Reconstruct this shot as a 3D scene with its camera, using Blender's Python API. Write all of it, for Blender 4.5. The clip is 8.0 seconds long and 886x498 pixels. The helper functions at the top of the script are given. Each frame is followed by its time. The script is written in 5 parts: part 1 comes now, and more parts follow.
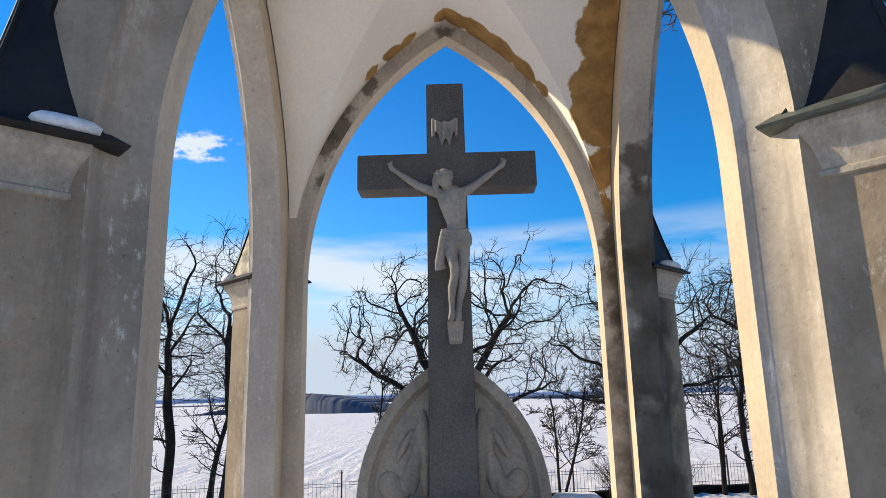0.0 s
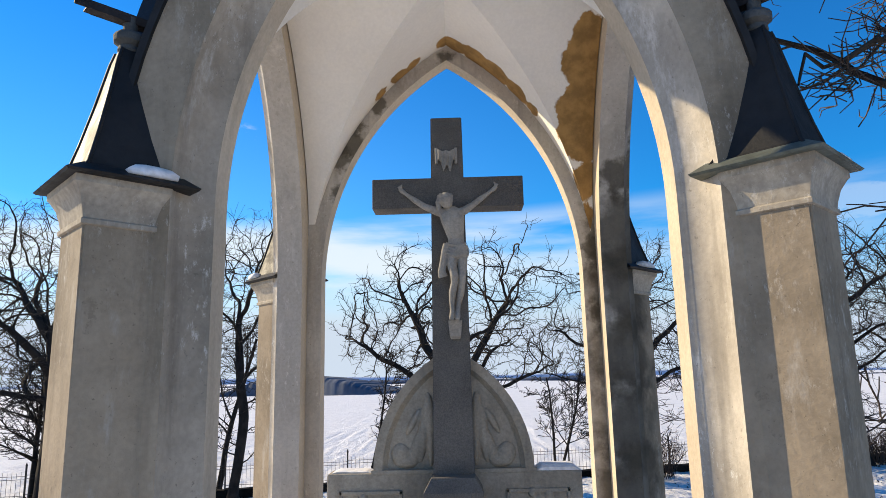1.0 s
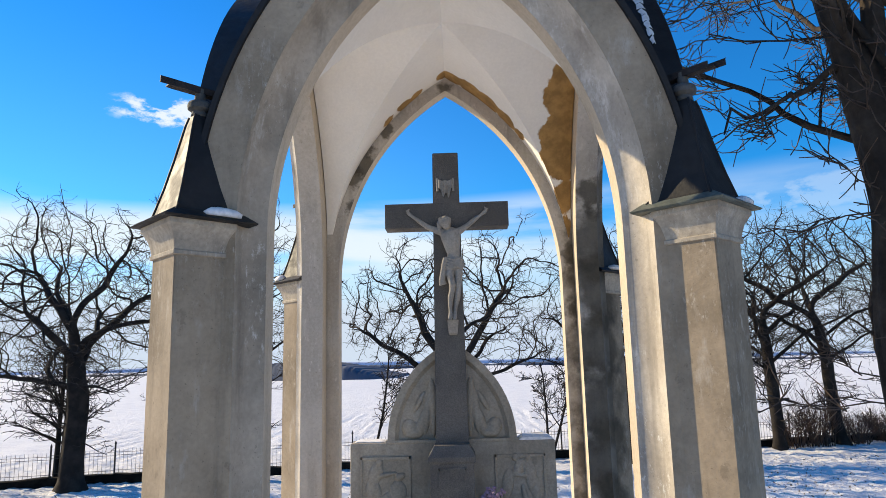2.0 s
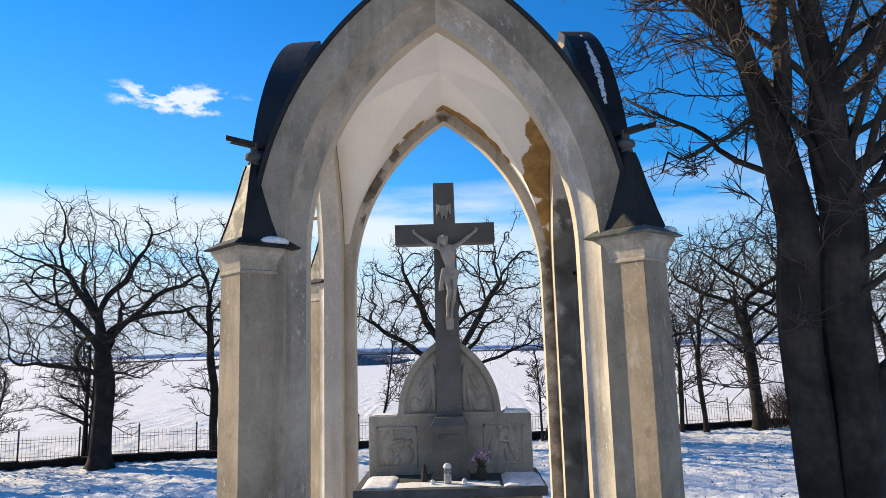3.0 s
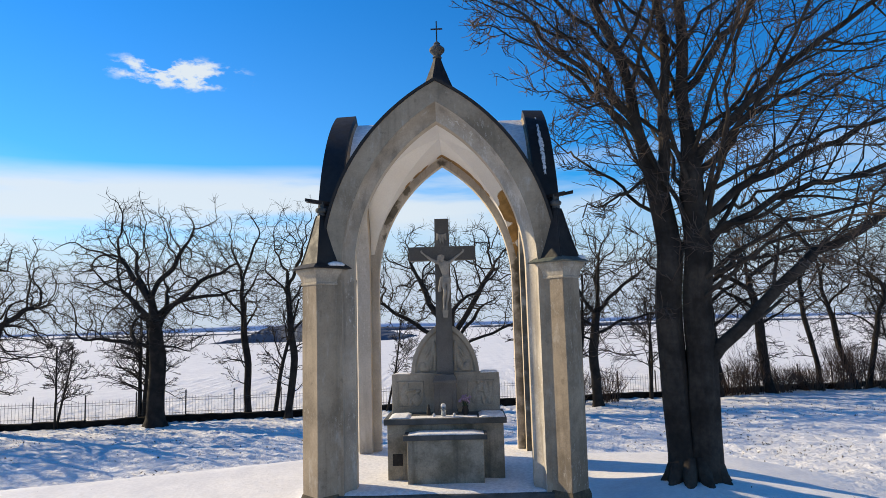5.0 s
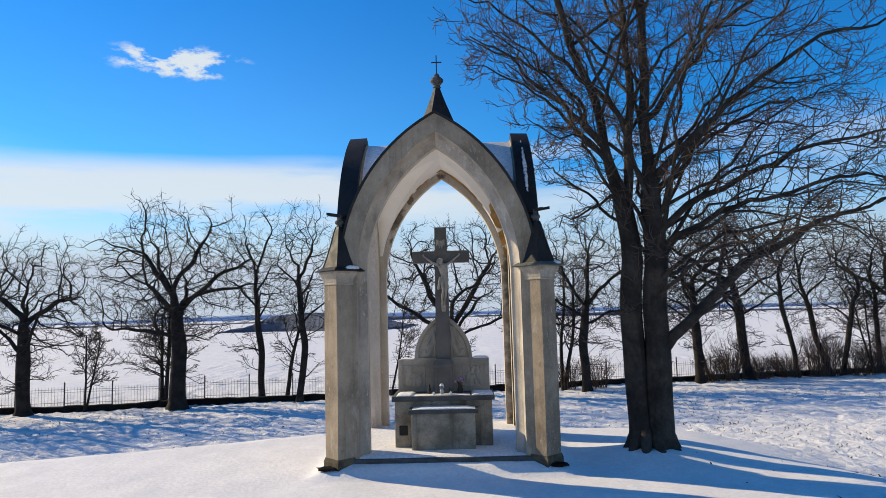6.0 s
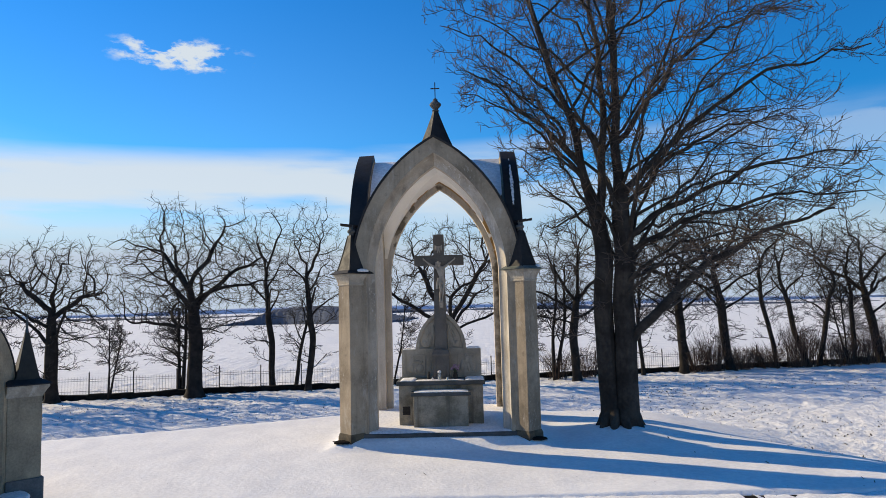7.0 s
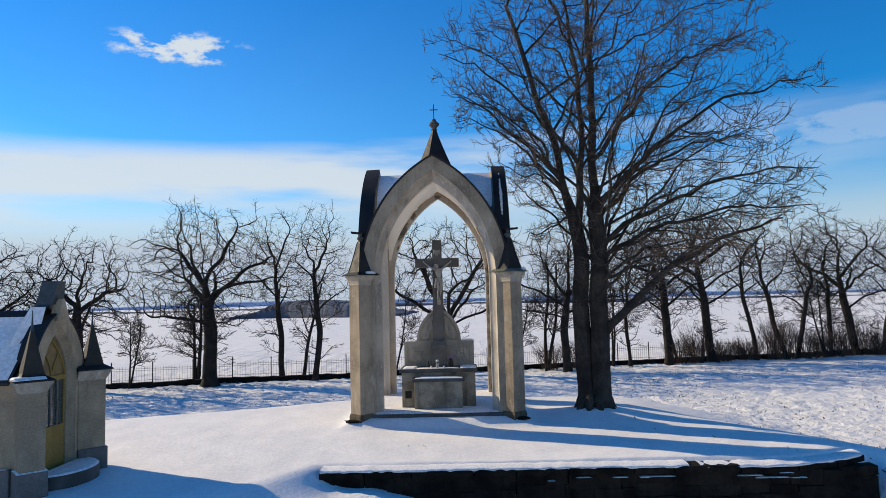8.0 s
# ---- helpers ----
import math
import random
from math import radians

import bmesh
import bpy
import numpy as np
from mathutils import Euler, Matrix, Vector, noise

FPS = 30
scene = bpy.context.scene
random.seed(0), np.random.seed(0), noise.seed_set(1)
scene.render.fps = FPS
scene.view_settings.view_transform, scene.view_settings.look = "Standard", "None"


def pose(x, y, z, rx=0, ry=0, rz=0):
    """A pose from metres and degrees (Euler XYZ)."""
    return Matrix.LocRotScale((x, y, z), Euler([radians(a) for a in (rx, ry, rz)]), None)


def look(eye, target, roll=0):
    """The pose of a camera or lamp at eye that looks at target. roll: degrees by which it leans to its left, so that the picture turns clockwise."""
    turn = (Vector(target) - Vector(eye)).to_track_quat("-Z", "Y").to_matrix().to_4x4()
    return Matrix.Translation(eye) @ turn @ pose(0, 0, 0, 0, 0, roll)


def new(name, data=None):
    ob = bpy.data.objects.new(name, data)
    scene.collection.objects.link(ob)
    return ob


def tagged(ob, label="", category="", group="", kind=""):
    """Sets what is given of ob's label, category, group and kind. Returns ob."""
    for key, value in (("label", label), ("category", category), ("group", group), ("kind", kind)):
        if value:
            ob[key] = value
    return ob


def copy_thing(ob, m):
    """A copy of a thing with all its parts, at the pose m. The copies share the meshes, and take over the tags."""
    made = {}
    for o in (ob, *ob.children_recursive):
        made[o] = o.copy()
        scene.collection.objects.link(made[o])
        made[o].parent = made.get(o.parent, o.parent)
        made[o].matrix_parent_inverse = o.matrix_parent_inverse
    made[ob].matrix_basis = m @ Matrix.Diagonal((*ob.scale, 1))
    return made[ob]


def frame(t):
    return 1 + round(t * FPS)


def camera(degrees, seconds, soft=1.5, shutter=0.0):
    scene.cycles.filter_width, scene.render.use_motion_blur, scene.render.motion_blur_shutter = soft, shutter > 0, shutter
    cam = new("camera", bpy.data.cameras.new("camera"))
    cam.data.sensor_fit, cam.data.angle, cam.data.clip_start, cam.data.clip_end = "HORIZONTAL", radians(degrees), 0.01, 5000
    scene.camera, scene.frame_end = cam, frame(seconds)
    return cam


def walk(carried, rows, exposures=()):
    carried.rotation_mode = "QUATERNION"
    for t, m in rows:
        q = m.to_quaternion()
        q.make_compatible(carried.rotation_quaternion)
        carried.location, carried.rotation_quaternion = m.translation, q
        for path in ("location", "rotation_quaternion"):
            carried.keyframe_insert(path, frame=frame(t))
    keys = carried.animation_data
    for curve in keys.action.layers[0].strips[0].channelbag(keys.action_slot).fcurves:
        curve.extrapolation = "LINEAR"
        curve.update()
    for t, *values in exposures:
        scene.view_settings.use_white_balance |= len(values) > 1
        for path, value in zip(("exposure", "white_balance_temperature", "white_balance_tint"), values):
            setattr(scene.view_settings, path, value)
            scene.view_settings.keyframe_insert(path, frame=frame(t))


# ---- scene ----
cam = camera(67.0, 8.0, soft=0.55)
# seconds, eye x y z, yaw, pitch, lean
ROWS = [
    (0.0, 0.065, -4.934, 2.472, 1.223, 12.285, -1.286),
    (0.5, 0.067, -5.338, 2.487, 1.251, 11.748, -1.239),
    (1.0, 0.083, -5.856, 2.505, 1.336, 10.803, -1.3),
    (1.5, 0.075, -6.46, 2.519, 1.134, 10.152, -1.382),
    (2.0, 0.106, -7.147, 2.543, 1.24, 9.53, -1.47),
    (2.5, 0.136, -7.951, 2.565, 1.28, 8.91, -1.5),
    (3.0, 0.168, -8.844, 2.59, 1.278, 8.351, -1.639),
    (3.5, 0.21, -9.843, 2.616, 1.368, 7.751, -1.589),
    (4.0, 0.266, -10.886, 2.65, 1.472, 7.225, -1.569),
    (4.5, 0.323, -11.971, 2.669, 1.554, 6.802, -1.473),
    (5.0, 0.375, -13.091, 2.709, 1.58, 6.29, -1.55),
    (5.5, 0.437, -14.212, 2.746, 1.64, 5.86, -1.54),
    (6.0, 0.503, -15.341, 2.787, 1.708, 5.399, -1.497),
    (6.5, 0.573, -16.431, 2.827, 1.729, 5.071, -1.503),
    (7.0, 0.638, -17.538, 2.87, 1.735, 4.808, -1.485),
    (7.5, 0.71, -18.663, 2.918, 1.754, 4.528, -1.434),
    (8.0, 0.793, -19.839, 2.972, 1.772, 4.266, -1.432),
]


def aim(x, y, z, yaw, pitch, lean):
    a, b = radians(yaw), radians(pitch)
    way = Vector((-math.sin(a) * math.cos(b), math.cos(a) * math.cos(b), math.sin(b)))
    return look((x, y, z), Vector((x, y, z)) + 5 * way, lean)


walk(cam, [(t, aim(*r)) for t, *r in ROWS], [(0.0, 0.25, 8000, 8), (1.5, 0.36, 8000, 8), (3.5, 0.33, 8000, 8), (4.5, 0.22, 8000, 8), (6.0, 0.10, 8000, 8), (8.0, 0.0, 7900, 8)])

# ---------------------------------------------------------------- light
SUN = Vector((-1.0, 0.47, 0.52)).normalized()
world = bpy.data.worlds.new("sky")
scene.world = world
world.use_nodes = True


def build_sky():
    nt = world.node_tree
    nt.nodes.clear()
    n, l = nt.nodes, nt.links
    out, bg = n.new("ShaderNodeOutputWorld"), n.new("ShaderNodeBackground")
    sky = n.new("ShaderNodeTexSky")
    sky.sky_type, sky.sun_disc = "NISHITA", False
    sky.sun_elevation = math.asin(SUN.z)
    sky.sun_rotation = math.atan2(SUN.x, SUN.y) % (2 * math.pi)
    sky.air_density, sky.dust_density, sky.ozone_density = 1.0, 0.1, 4.0
    hs = n.new("ShaderNodeHueSaturation")
    hs.inputs["Saturation"].default_value = 1.54
    hs.inputs["Hue"].default_value = 0.512
    hs.inputs["Value"].default_value = 1.87
    l.new(sky.outputs["Color"], hs.inputs["Color"])
    tc = n.new("ShaderNodeTexCoord")
    sep = n.new("ShaderNodeSeparateXYZ")
    l.new(tc.outputs["Generated"], sep.inputs[0])

    def math_node(op, a, b=None, c=None, clamp=False):
        m = n.new("ShaderNodeMath")
        m.operation, m.use_clamp = op, clamp
        for i, v in enumerate((a, b, c)):
            if v is None:
                continue
            if isinstance(v, (int, float)):
                m.inputs[i].default_value = v
            else:
                l.new(v, m.inputs[i])
        return m.outputs[0]

    def ramp(v, a, b):
        m = n.new("ShaderNodeMapRange")
        m.interpolation_type = "SMOOTHSTEP"
        l.new(v, m.inputs["Value"])
        m.inputs["From Min"].default_value, m.inputs["From Max"].default_value = a, b
        return m.outputs["Result"]

    # streaky stratus low in the sky: noise drawn out sideways
    mp = n.new("ShaderNodeMapping")
    mp.inputs["Scale"].default_value = (1.3, 1.3, 9.0)
    mp.inputs["Location"].default_value = (0.35, 0.0, 0.25)
    l.new(tc.outputs["Generated"], mp.inputs["Vector"])
    ns = n.new("ShaderNodeTexNoise")
    ns.inputs["Scale"].default_value, ns.inputs["Detail"].default_value, ns.inputs["Roughness"].default_value = 1.5, 7.0, 0.52
    l.new(mp.outputs[0], ns.inputs["Vector"])
    z = sep.outputs["Z"]
    tilt = math_node("ADD", z, math_node("MULTIPLY", sep.outputs["X"], -0.035))
    band = math_node("MULTIPLY", ramp(tilt, 0.10, 0.155), ramp(tilt, 0.25, 0.21))
    wisps = ramp(ns.outputs["Fac"], 0.34, 0.58)
    band = math_node("MULTIPLY", band, math_node("MULTIPLY_ADD", ramp(sep.outputs["X"], 0.5, -0.1), 0.65, 0.3))
    band = math_node("MULTIPLY", band, wisps)
    veil = math_node("MULTIPLY", ramp(z, 0.52, 0.04), math_node("MULTIPLY", ramp(sep.outputs["X"], 0.35, -0.35), 0.14))
    haze = math_node("MULTIPLY", ramp(math_node("MULTIPLY_ADD", sep.outputs["X"], 0.0, z), 0.19, 0.045), math_node("MULTIPLY_ADD", ns.outputs["Fac"], 0.7, 0.75))
    # scraps of cloud: one bright wisp and one faint smear
    mp2 = n.new("ShaderNodeMapping")
    mp2.inputs["Scale"].default_value = (1.0, 1.0, 2.3)
    l.new(tc.outputs["Generated"], mp2.inputs["Vector"])
    ns2 = n.new("ShaderNodeTexNoise")
    ns2.inputs["Scale"].default_value, ns2.inputs["Detail"].default_value = 15.0, 10.0
    ns2.inputs["Roughness"].default_value = 0.62
    l.new(mp2.outputs[0], ns2.inputs["Vector"])

    def scrap(at, scale, lo, hi):
        sub = n.new("ShaderNodeVectorMath")
        sub.operation = "SUBTRACT"
        l.new(tc.outputs["Generated"], sub.inputs[0])
        sub.inputs[1].default_value = Vector(at).normalized()
        sc = n.new("ShaderNodeVectorMath")
        sc.operation = "MULTIPLY"
        l.new(sub.outputs[0], sc.inputs[0])
        sc.inputs[1].default_value = scale
        ln = n.new("ShaderNodeVectorMath")
        ln.operation = "LENGTH"
        l.new(sc.outputs[0], ln.inputs[0])
        return ramp(math_node("MULTIPLY", ramp(ln.outputs["Value"], 0.125, 0.02), ramp(ns2.outputs["Fac"], lo, hi)), 0.04, 0.6)

    puff = math_node("MAXIMUM", scrap((-0.374, 0.865, 0.345), (1.0, 0.65, 3.8), 0.42, 0.66), math_node("MULTIPLY", scrap((0.52, 0.837, 0.208), (0.5, 0.4, 3.4), 0.3, 0.65), 0.38))
    cover = math_node("MAXIMUM", math_node("MAXIMUM", math_node("MULTIPLY", band, 0.95), veil), math_node("MULTIPLY", puff, 0.95), clamp=True)
    mix = n.new("ShaderNodeMix")
    mix.data_type = "RGBA"
    l.new(cover, mix.inputs["Factor"])
    low = n.new("ShaderNodeMix")
    low.data_type = "RGBA"
    l.new(math_node("MULTIPLY", haze, 0.98, clamp=True), low.inputs["Factor"])
    l.new(hs.outputs["Color"], low.inputs[6])
    low.inputs[7].default_value = (4.4, 5.75, 8.2, 1)
    l.new(low.outputs[2], mix.inputs[6])
    mix.inputs[7].default_value = (6.3, 7.6, 9.6, 1)
    l.new(mix.outputs[2], bg.inputs["Color"])
    bg.inputs["Strength"].default_value = 0.1
    l.new(bg.outputs[0], out.inputs[0])


build_sky()
sun = new("sun", bpy.data.lights.new("sun", "SUN"))
sun.data.energy, sun.data.angle, sun.data.color = 4.9, radians(0.55), (1.0, 0.90, 0.73)
sun.matrix_world = look(SUN * 60, (0, 0, 0))

# ---------------------------------------------------------------- materials


def material(name, c1, c2, scale=1.0, rough=0.85, bump=0.3, grain=40.0, metal=0.0, streak=0.0, spots=(), vary=0.0, speck=None, gmix=0.55, smear=None, spec=0.35, deep=None):
    """Two colours mixed by broad noise, fine grain, relief; streak: stains that run down; spots: (centre, radius, colour) patches."""
    m = bpy.data.materials.new(name)
    m.use_nodes = True
    nt = m.node_tree
    n, l = nt.nodes, nt.links
    bsdf = n["Principled BSDF"]
    tc = n.new("ShaderNodeTexCoord")
    geo = n.new("ShaderNodeNewGeometry")

    def tex(sc, detail, vec=None, rg=0.6):
        t = n.new("ShaderNodeTexNoise")
        t.inputs["Scale"].default_value, t.inputs["Detail"].default_value, t.inputs["Roughness"].default_value = sc, detail, rg
        l.new(vec or geo.outputs["Position"], t.inputs["Vector"])
        return t.outputs["Fac"]

    def rng(v, a, b, lo=0.0, hi=1.0):
        r = n.new("ShaderNodeMapRange")
        r.interpolation_type = "SMOOTHSTEP"
        l.new(v, r.inputs["Value"])
        for k, x in (("From Min", a), ("From Max", b), ("To Min", lo), ("To Max", hi)):
            r.inputs[k].default_value = x
        return r.outputs["Result"]

    def mixc(f, a, b, kind="MIX"):
        x = n.new("ShaderNodeMix")
        x.data_type, x.blend_type = "RGBA", kind
        if isinstance(f, float):
            x.inputs["Factor"].default_value = f
        else:
            l.new(f, x.inputs["Factor"])
        for i, c in ((6, a), (7, b)):
            if isinstance(c, tuple):
                x.inputs[i].default_value = (*c, 1)
            else:
                l.new(c, x.inputs[i])
        return x.outputs[2]

    col = mixc(rng(tex(scale, 5.0), 0.34, 0.66), c1, c2)
    fine = tex(grain, 4.0)
    g = rng(fine, 0.3, 0.7, 0.72, 1.18)
    comb = n.new("ShaderNodeCombineColor")
    for i in range(3):
        l.new(g, comb.inputs[i])
    col = mixc(gmix, col, comb.outputs[0], "MULTIPLY")
    if smear:
        run = n.new("ShaderNodeMapping")
        run.inputs["Scale"].default_value = (3.2, 3.2, 1.0)
        l.new(geo.outputs["Position"], run.inputs["Vector"])
        col = mixc(rng(tex(1.5, 10.0, run.outputs[0], rg=0.74), 0.53, 0.70, 0.0, 0.6), col, smear)
        col = mixc(rng(tex(7.0, 6.0, rg=0.7), 0.60, 0.70, 0.0, 0.5), col, tuple(c * 0.6 for c in c2))
        col = mixc(rng(tex(0.55, 7.0, rg=0.66), 0.5, 0.7, 0.0, 0.5), col, tuple(c * 0.55 for c in c2))
        rub = n.new("ShaderNodeMapping")
        rub.inputs["Scale"].default_value, rub.inputs["Rotation"].default_value = (7.0, 7.0, 3.0), (0.3, 0.2, 0.0)
        l.new(geo.outputs["Position"], rub.inputs["Vector"])
        where = rng(tex(1.1, 3.0), 0.46, 0.62)
        scratch = n.new("ShaderNodeMath")
        scratch.operation = "MULTIPLY"
        l.new(rng(tex(2.6, 12.0, rub.outputs[0], rg=0.82), 0.54, 0.64, 0.0, 0.75), scratch.inputs[0])
        l.new(where, scratch.inputs[1])
        col = mixc(scratch.outputs[0], col, tuple(min(0.85, c * 1.12) for c in smear))
        col = mixc(rng(tex(34.0, 5.0, rg=0.7), 0.63, 0.68, 0.0, 0.6), col, tuple(c * 0.5 for c in c2))
    if streak:
        mp = n.new("ShaderNodeMapping")
        mp.inputs["Scale"].default_value = (5.0, 5.0, 0.45)
        l.new(geo.outputs["Position"], mp.inputs["Vector"])
        s = rng(tex(1.0, 6.0, mp.outputs[0]), 0.5, 0.72)
        mu = n.new("ShaderNodeMath")
        mu.operation = "MULTIPLY"
        l.new(s, mu.inputs[0])
        mu.inputs[1].default_value = streak
        col = mixc(mu.outputs[0], col, tuple(c * 0.42 for c in c2))
    for centre, radius, paint, *soft in spots:
        d = n.new("ShaderNodeVectorMath")
        d.operation = "DISTANCE"
        l.new(geo.outputs["Position"], d.inputs[0])
        d.inputs[1].default_value = centre
        a = n.new("ShaderNodeMath")
        a.operation = "MULTIPLY_ADD"
        l.new(tex(2.6, 5.0), a.inputs[0])
        a.inputs[1].default_value = 0.9 if soft else 0.3
        l.new(d.outputs["Value"], a.inputs[2])
        paint2 = mixc(rng(tex(5.5, 6.0), 0.35, 0.65), paint, tuple(c * 0.62 for c in paint))
        col = mixc(rng(a.outputs[0], radius + (0.45 if soft else 0.15) + (soft[0] if soft else 0.012), radius + (0.45 if soft else 0.15) - (soft[0] if soft else 0.012), 0.0, 0.8 if soft else 1.0), col, paint2)
    if speck:
        lim, paint = speck
        col = mixc(rng(tex(9.0, 5.0, rg=0.7), lim, lim + 0.02), col, paint)
    if vary:
        oi = n.new("ShaderNodeObjectInfo")
        col2 = n.new("ShaderNodeHueSaturation")
        l.new(rng(oi.outputs["Random"], 0, 1, 1 - vary, 1 + vary), col2.inputs["Value"])
        l.new(col, col2.inputs["Color"])
        col = col2.outputs[0]
    l.new(col, bsdf.inputs["Base Color"])
    l.new(rng(tex(scale * 3, 3.0), 0.3, 0.7, rough - 0.08, min(1.0, rough + 0.06)), bsdf.inputs["Roughness"])
    bsdf.inputs["Metallic"].default_value = metal
    bsdf.inputs["Specular IOR Level"].default_value = spec
    if bump:
        b = n.new("ShaderNodeBump")
        b.inputs["Strength"].default_value = bump
        b.inputs["Distance"].default_value = 0.02
        l.new(fine, b.inputs["Height"])
        if deep:
            b2 = n.new("ShaderNodeBump")
            b2.inputs["Strength"].default_value, b2.inputs["Distance"].default_value = 1.0, deep[1]
            sep = n.new("ShaderNodeSeparateXYZ")
            l.new(geo.outputs["Position"], sep.inputs[0])
            only = n.new("ShaderNodeMath")
            only.operation = "MULTIPLY"
            l.new(tex(deep[0], 6.0, rg=0.62), only.inputs[0])
            l.new(rng(sep.outputs["Z"], deep[2], deep[3], 0.04, 1.0), only.inputs[1])
            l.new(only.outputs[0], b2.inputs["Height"])
            l.new(b2.outputs[0], b.inputs["Normal"])
        l.new(b.outputs[0], bsdf.inputs["Normal"])
    return m


OCHRE, MOULD = (0.42, 0.235, 0.08), (0.085, 0.07, 0.046)
DAMP = tuple(((2.0, 1.4, z), 0.54, MOULD, 0.16) for z in (-0.1, 0.6, 1.3, 2.0, 2.7, 3.4, 4.0)) + (((1.9, 1.35, 4.6), 0.3, MOULD, 0.08), ((1.75, 1.3, 5.1), 0.16, MOULD, 0.08), ((1.55, 1.56, 3.9), 0.16, MOULD, 0.08), ((1.55, 1.56, 3.2), 0.12, MOULD, 0.08), ((-1.12, 1.56, 5.2), 0.15, MOULD, 0.05), ((-0.98, 1.56, 5.42), 0.13, MOULD, 0.04), ((-0.82, 1.56, 5.66), 0.10, MOULD, 0.04), ((-1.22, 1.56, 4.96), 0.11, MOULD, 0.05), ((-1.32, 1.56, 4.6), 0.05, MOULD, 0.05), ((0.05, 1.56, 6.25), 0.07, MOULD, 0.06))
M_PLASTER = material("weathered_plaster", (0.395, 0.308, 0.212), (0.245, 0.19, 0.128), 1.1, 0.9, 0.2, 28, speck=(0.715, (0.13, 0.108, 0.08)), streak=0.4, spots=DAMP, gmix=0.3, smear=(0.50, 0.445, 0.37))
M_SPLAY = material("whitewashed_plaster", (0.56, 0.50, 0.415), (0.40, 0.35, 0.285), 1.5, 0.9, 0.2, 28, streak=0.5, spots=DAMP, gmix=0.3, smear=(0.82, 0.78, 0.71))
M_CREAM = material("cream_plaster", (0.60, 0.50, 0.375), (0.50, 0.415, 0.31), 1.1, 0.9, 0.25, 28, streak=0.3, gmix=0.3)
# splay plaster again, darker: stains, and the unlit side's shade put into the colour
M_SPLAY_SHADED = material("stained_shaded_splay_plaster", (0.45, 0.372, 0.28), (0.29, 0.24, 0.178), 1.2, 0.9, 0.2, 28, streak=0.5, gmix=0.3, smear=(0.60, 0.55, 0.47))
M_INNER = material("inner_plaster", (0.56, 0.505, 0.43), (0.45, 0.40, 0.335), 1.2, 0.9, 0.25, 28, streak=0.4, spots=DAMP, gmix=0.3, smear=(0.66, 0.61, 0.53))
M_VAULT = material("vault_plaster", (0.85, 0.81, 0.735), (0.77, 0.73, 0.66), 0.7, 0.9, 0.2, 30,
                   gmix=0.12, spots=tuple(((x, y, z), r, OCHRE) for x, y, z, r in ((1.52, 0.50, 5.85, 0.26), (1.50, 0.70, 5.60, 0.32), (1.48, 0.92, 5.30, 0.34), (1.48, 1.1, 4.98, 0.33), (1.50, 1.26, 4.6, 0.28), (1.54, 1.38, 4.2, 0.2),
                       (0.10, 1.42, 6.30, 0.16), (0.30, 1.40, 6.12, 0.21), (0.52, 1.42, 5.92, 0.21), (0.74, 1.43, 5.68, 0.18), (0.92, 1.42, 5.45, 0.12), (-0.36, 1.46, 6.08, 0.10), (-0.52, 1.46, 5.93, 0.13), (-0.70, 1.48, 5.72, 0.11))))
M_CAP = material("moulded_plaster", (0.47, 0.40, 0.305), (0.34, 0.285, 0.215), 2.2, 0.88, 0.2, 30, streak=0.4, smear=(0.66, 0.61, 0.52))
M_COPPER = material("blackened_copper_sheet", (0.010, 0.0095, 0.009), (0.021, 0.019, 0.017), 2.0, 0.66, 0.25, 14, metal=0.0, streak=0.2)
M_BROWN_COPPER = material("brown_copper_sheet", (0.036, 0.029, 0.018), (0.022, 0.018, 0.012), 3.0, 0.65, 0.2, 20)
M_VERDIGRIS = material("green_copper", (0.16, 0.18, 0.15), (0.10, 0.11, 0.09), 3.0, 0.6, 0.2, 20, metal=0.2)
M_GRANITE = material("dark_granite", (0.158, 0.143, 0.122), (0.10, 0.091, 0.079), 1.4, 0.75, 0.45, 95, gmix=1.0)
M_STONE = material("grey_limestone", (0.43, 0.37, 0.285), (0.29, 0.25, 0.19), 1.3, 0.9, 0.35, 45, streak=0.35)
M_ALTAR = material("altar_stone", (0.36, 0.305, 0.225), (0.17, 0.145, 0.10), 2.2, 0.9, 0.5, 38, streak=0.6, speck=(0.68, (0.10, 0.088, 0.06)))
M_MENSA = material("dark_slab_stone", (0.10, 0.10, 0.095), (0.06, 0.062, 0.055), 2.5, 0.85, 0.4, 40)
M_FIGURE = material("pale_carved_stone", (0.36, 0.325, 0.27), (0.25, 0.225, 0.19), 5.0, 0.85, 0.2, 60)
M_PLINTH = material("stained_plinth_stone", (0.15, 0.115, 0.07), (0.05, 0.042, 0.03), 2.6, 0.95, 0.5, 30)
M_SNOW = material("snow", (0.88, 0.86, 0.82), (0.81, 0.795, 0.77), 1.3, 0.75, 0.45, 16)
M_YARD = material("trodden_snow", (0.88, 0.86, 0.82), (0.79, 0.775, 0.75), 0.8, 0.8, 0.55, 12, speck=(0.70, (0.13, 0.11, 0.07)), gmix=0.25, deep=(4.5, 0.10, -0.5, -1.0))
M_BARK = material("dark_bark", (0.040, 0.033, 0.027), (0.020, 0.017, 0.015), 3.0, 0.95, 0.6, 24, spec=0.15)
M_LIME_BARK = material("lime_tree_bark", (0.075, 0.060, 0.047), (0.032, 0.026, 0.021), 1.6, 0.95, 1.0, 13, streak=0.4, spec=0.15)
M_LIME_TWIG = material("reddish_twig_bark", (0.115, 0.078, 0.057), (0.066, 0.047, 0.037), 4.0, 0.8, 0.0, 20)
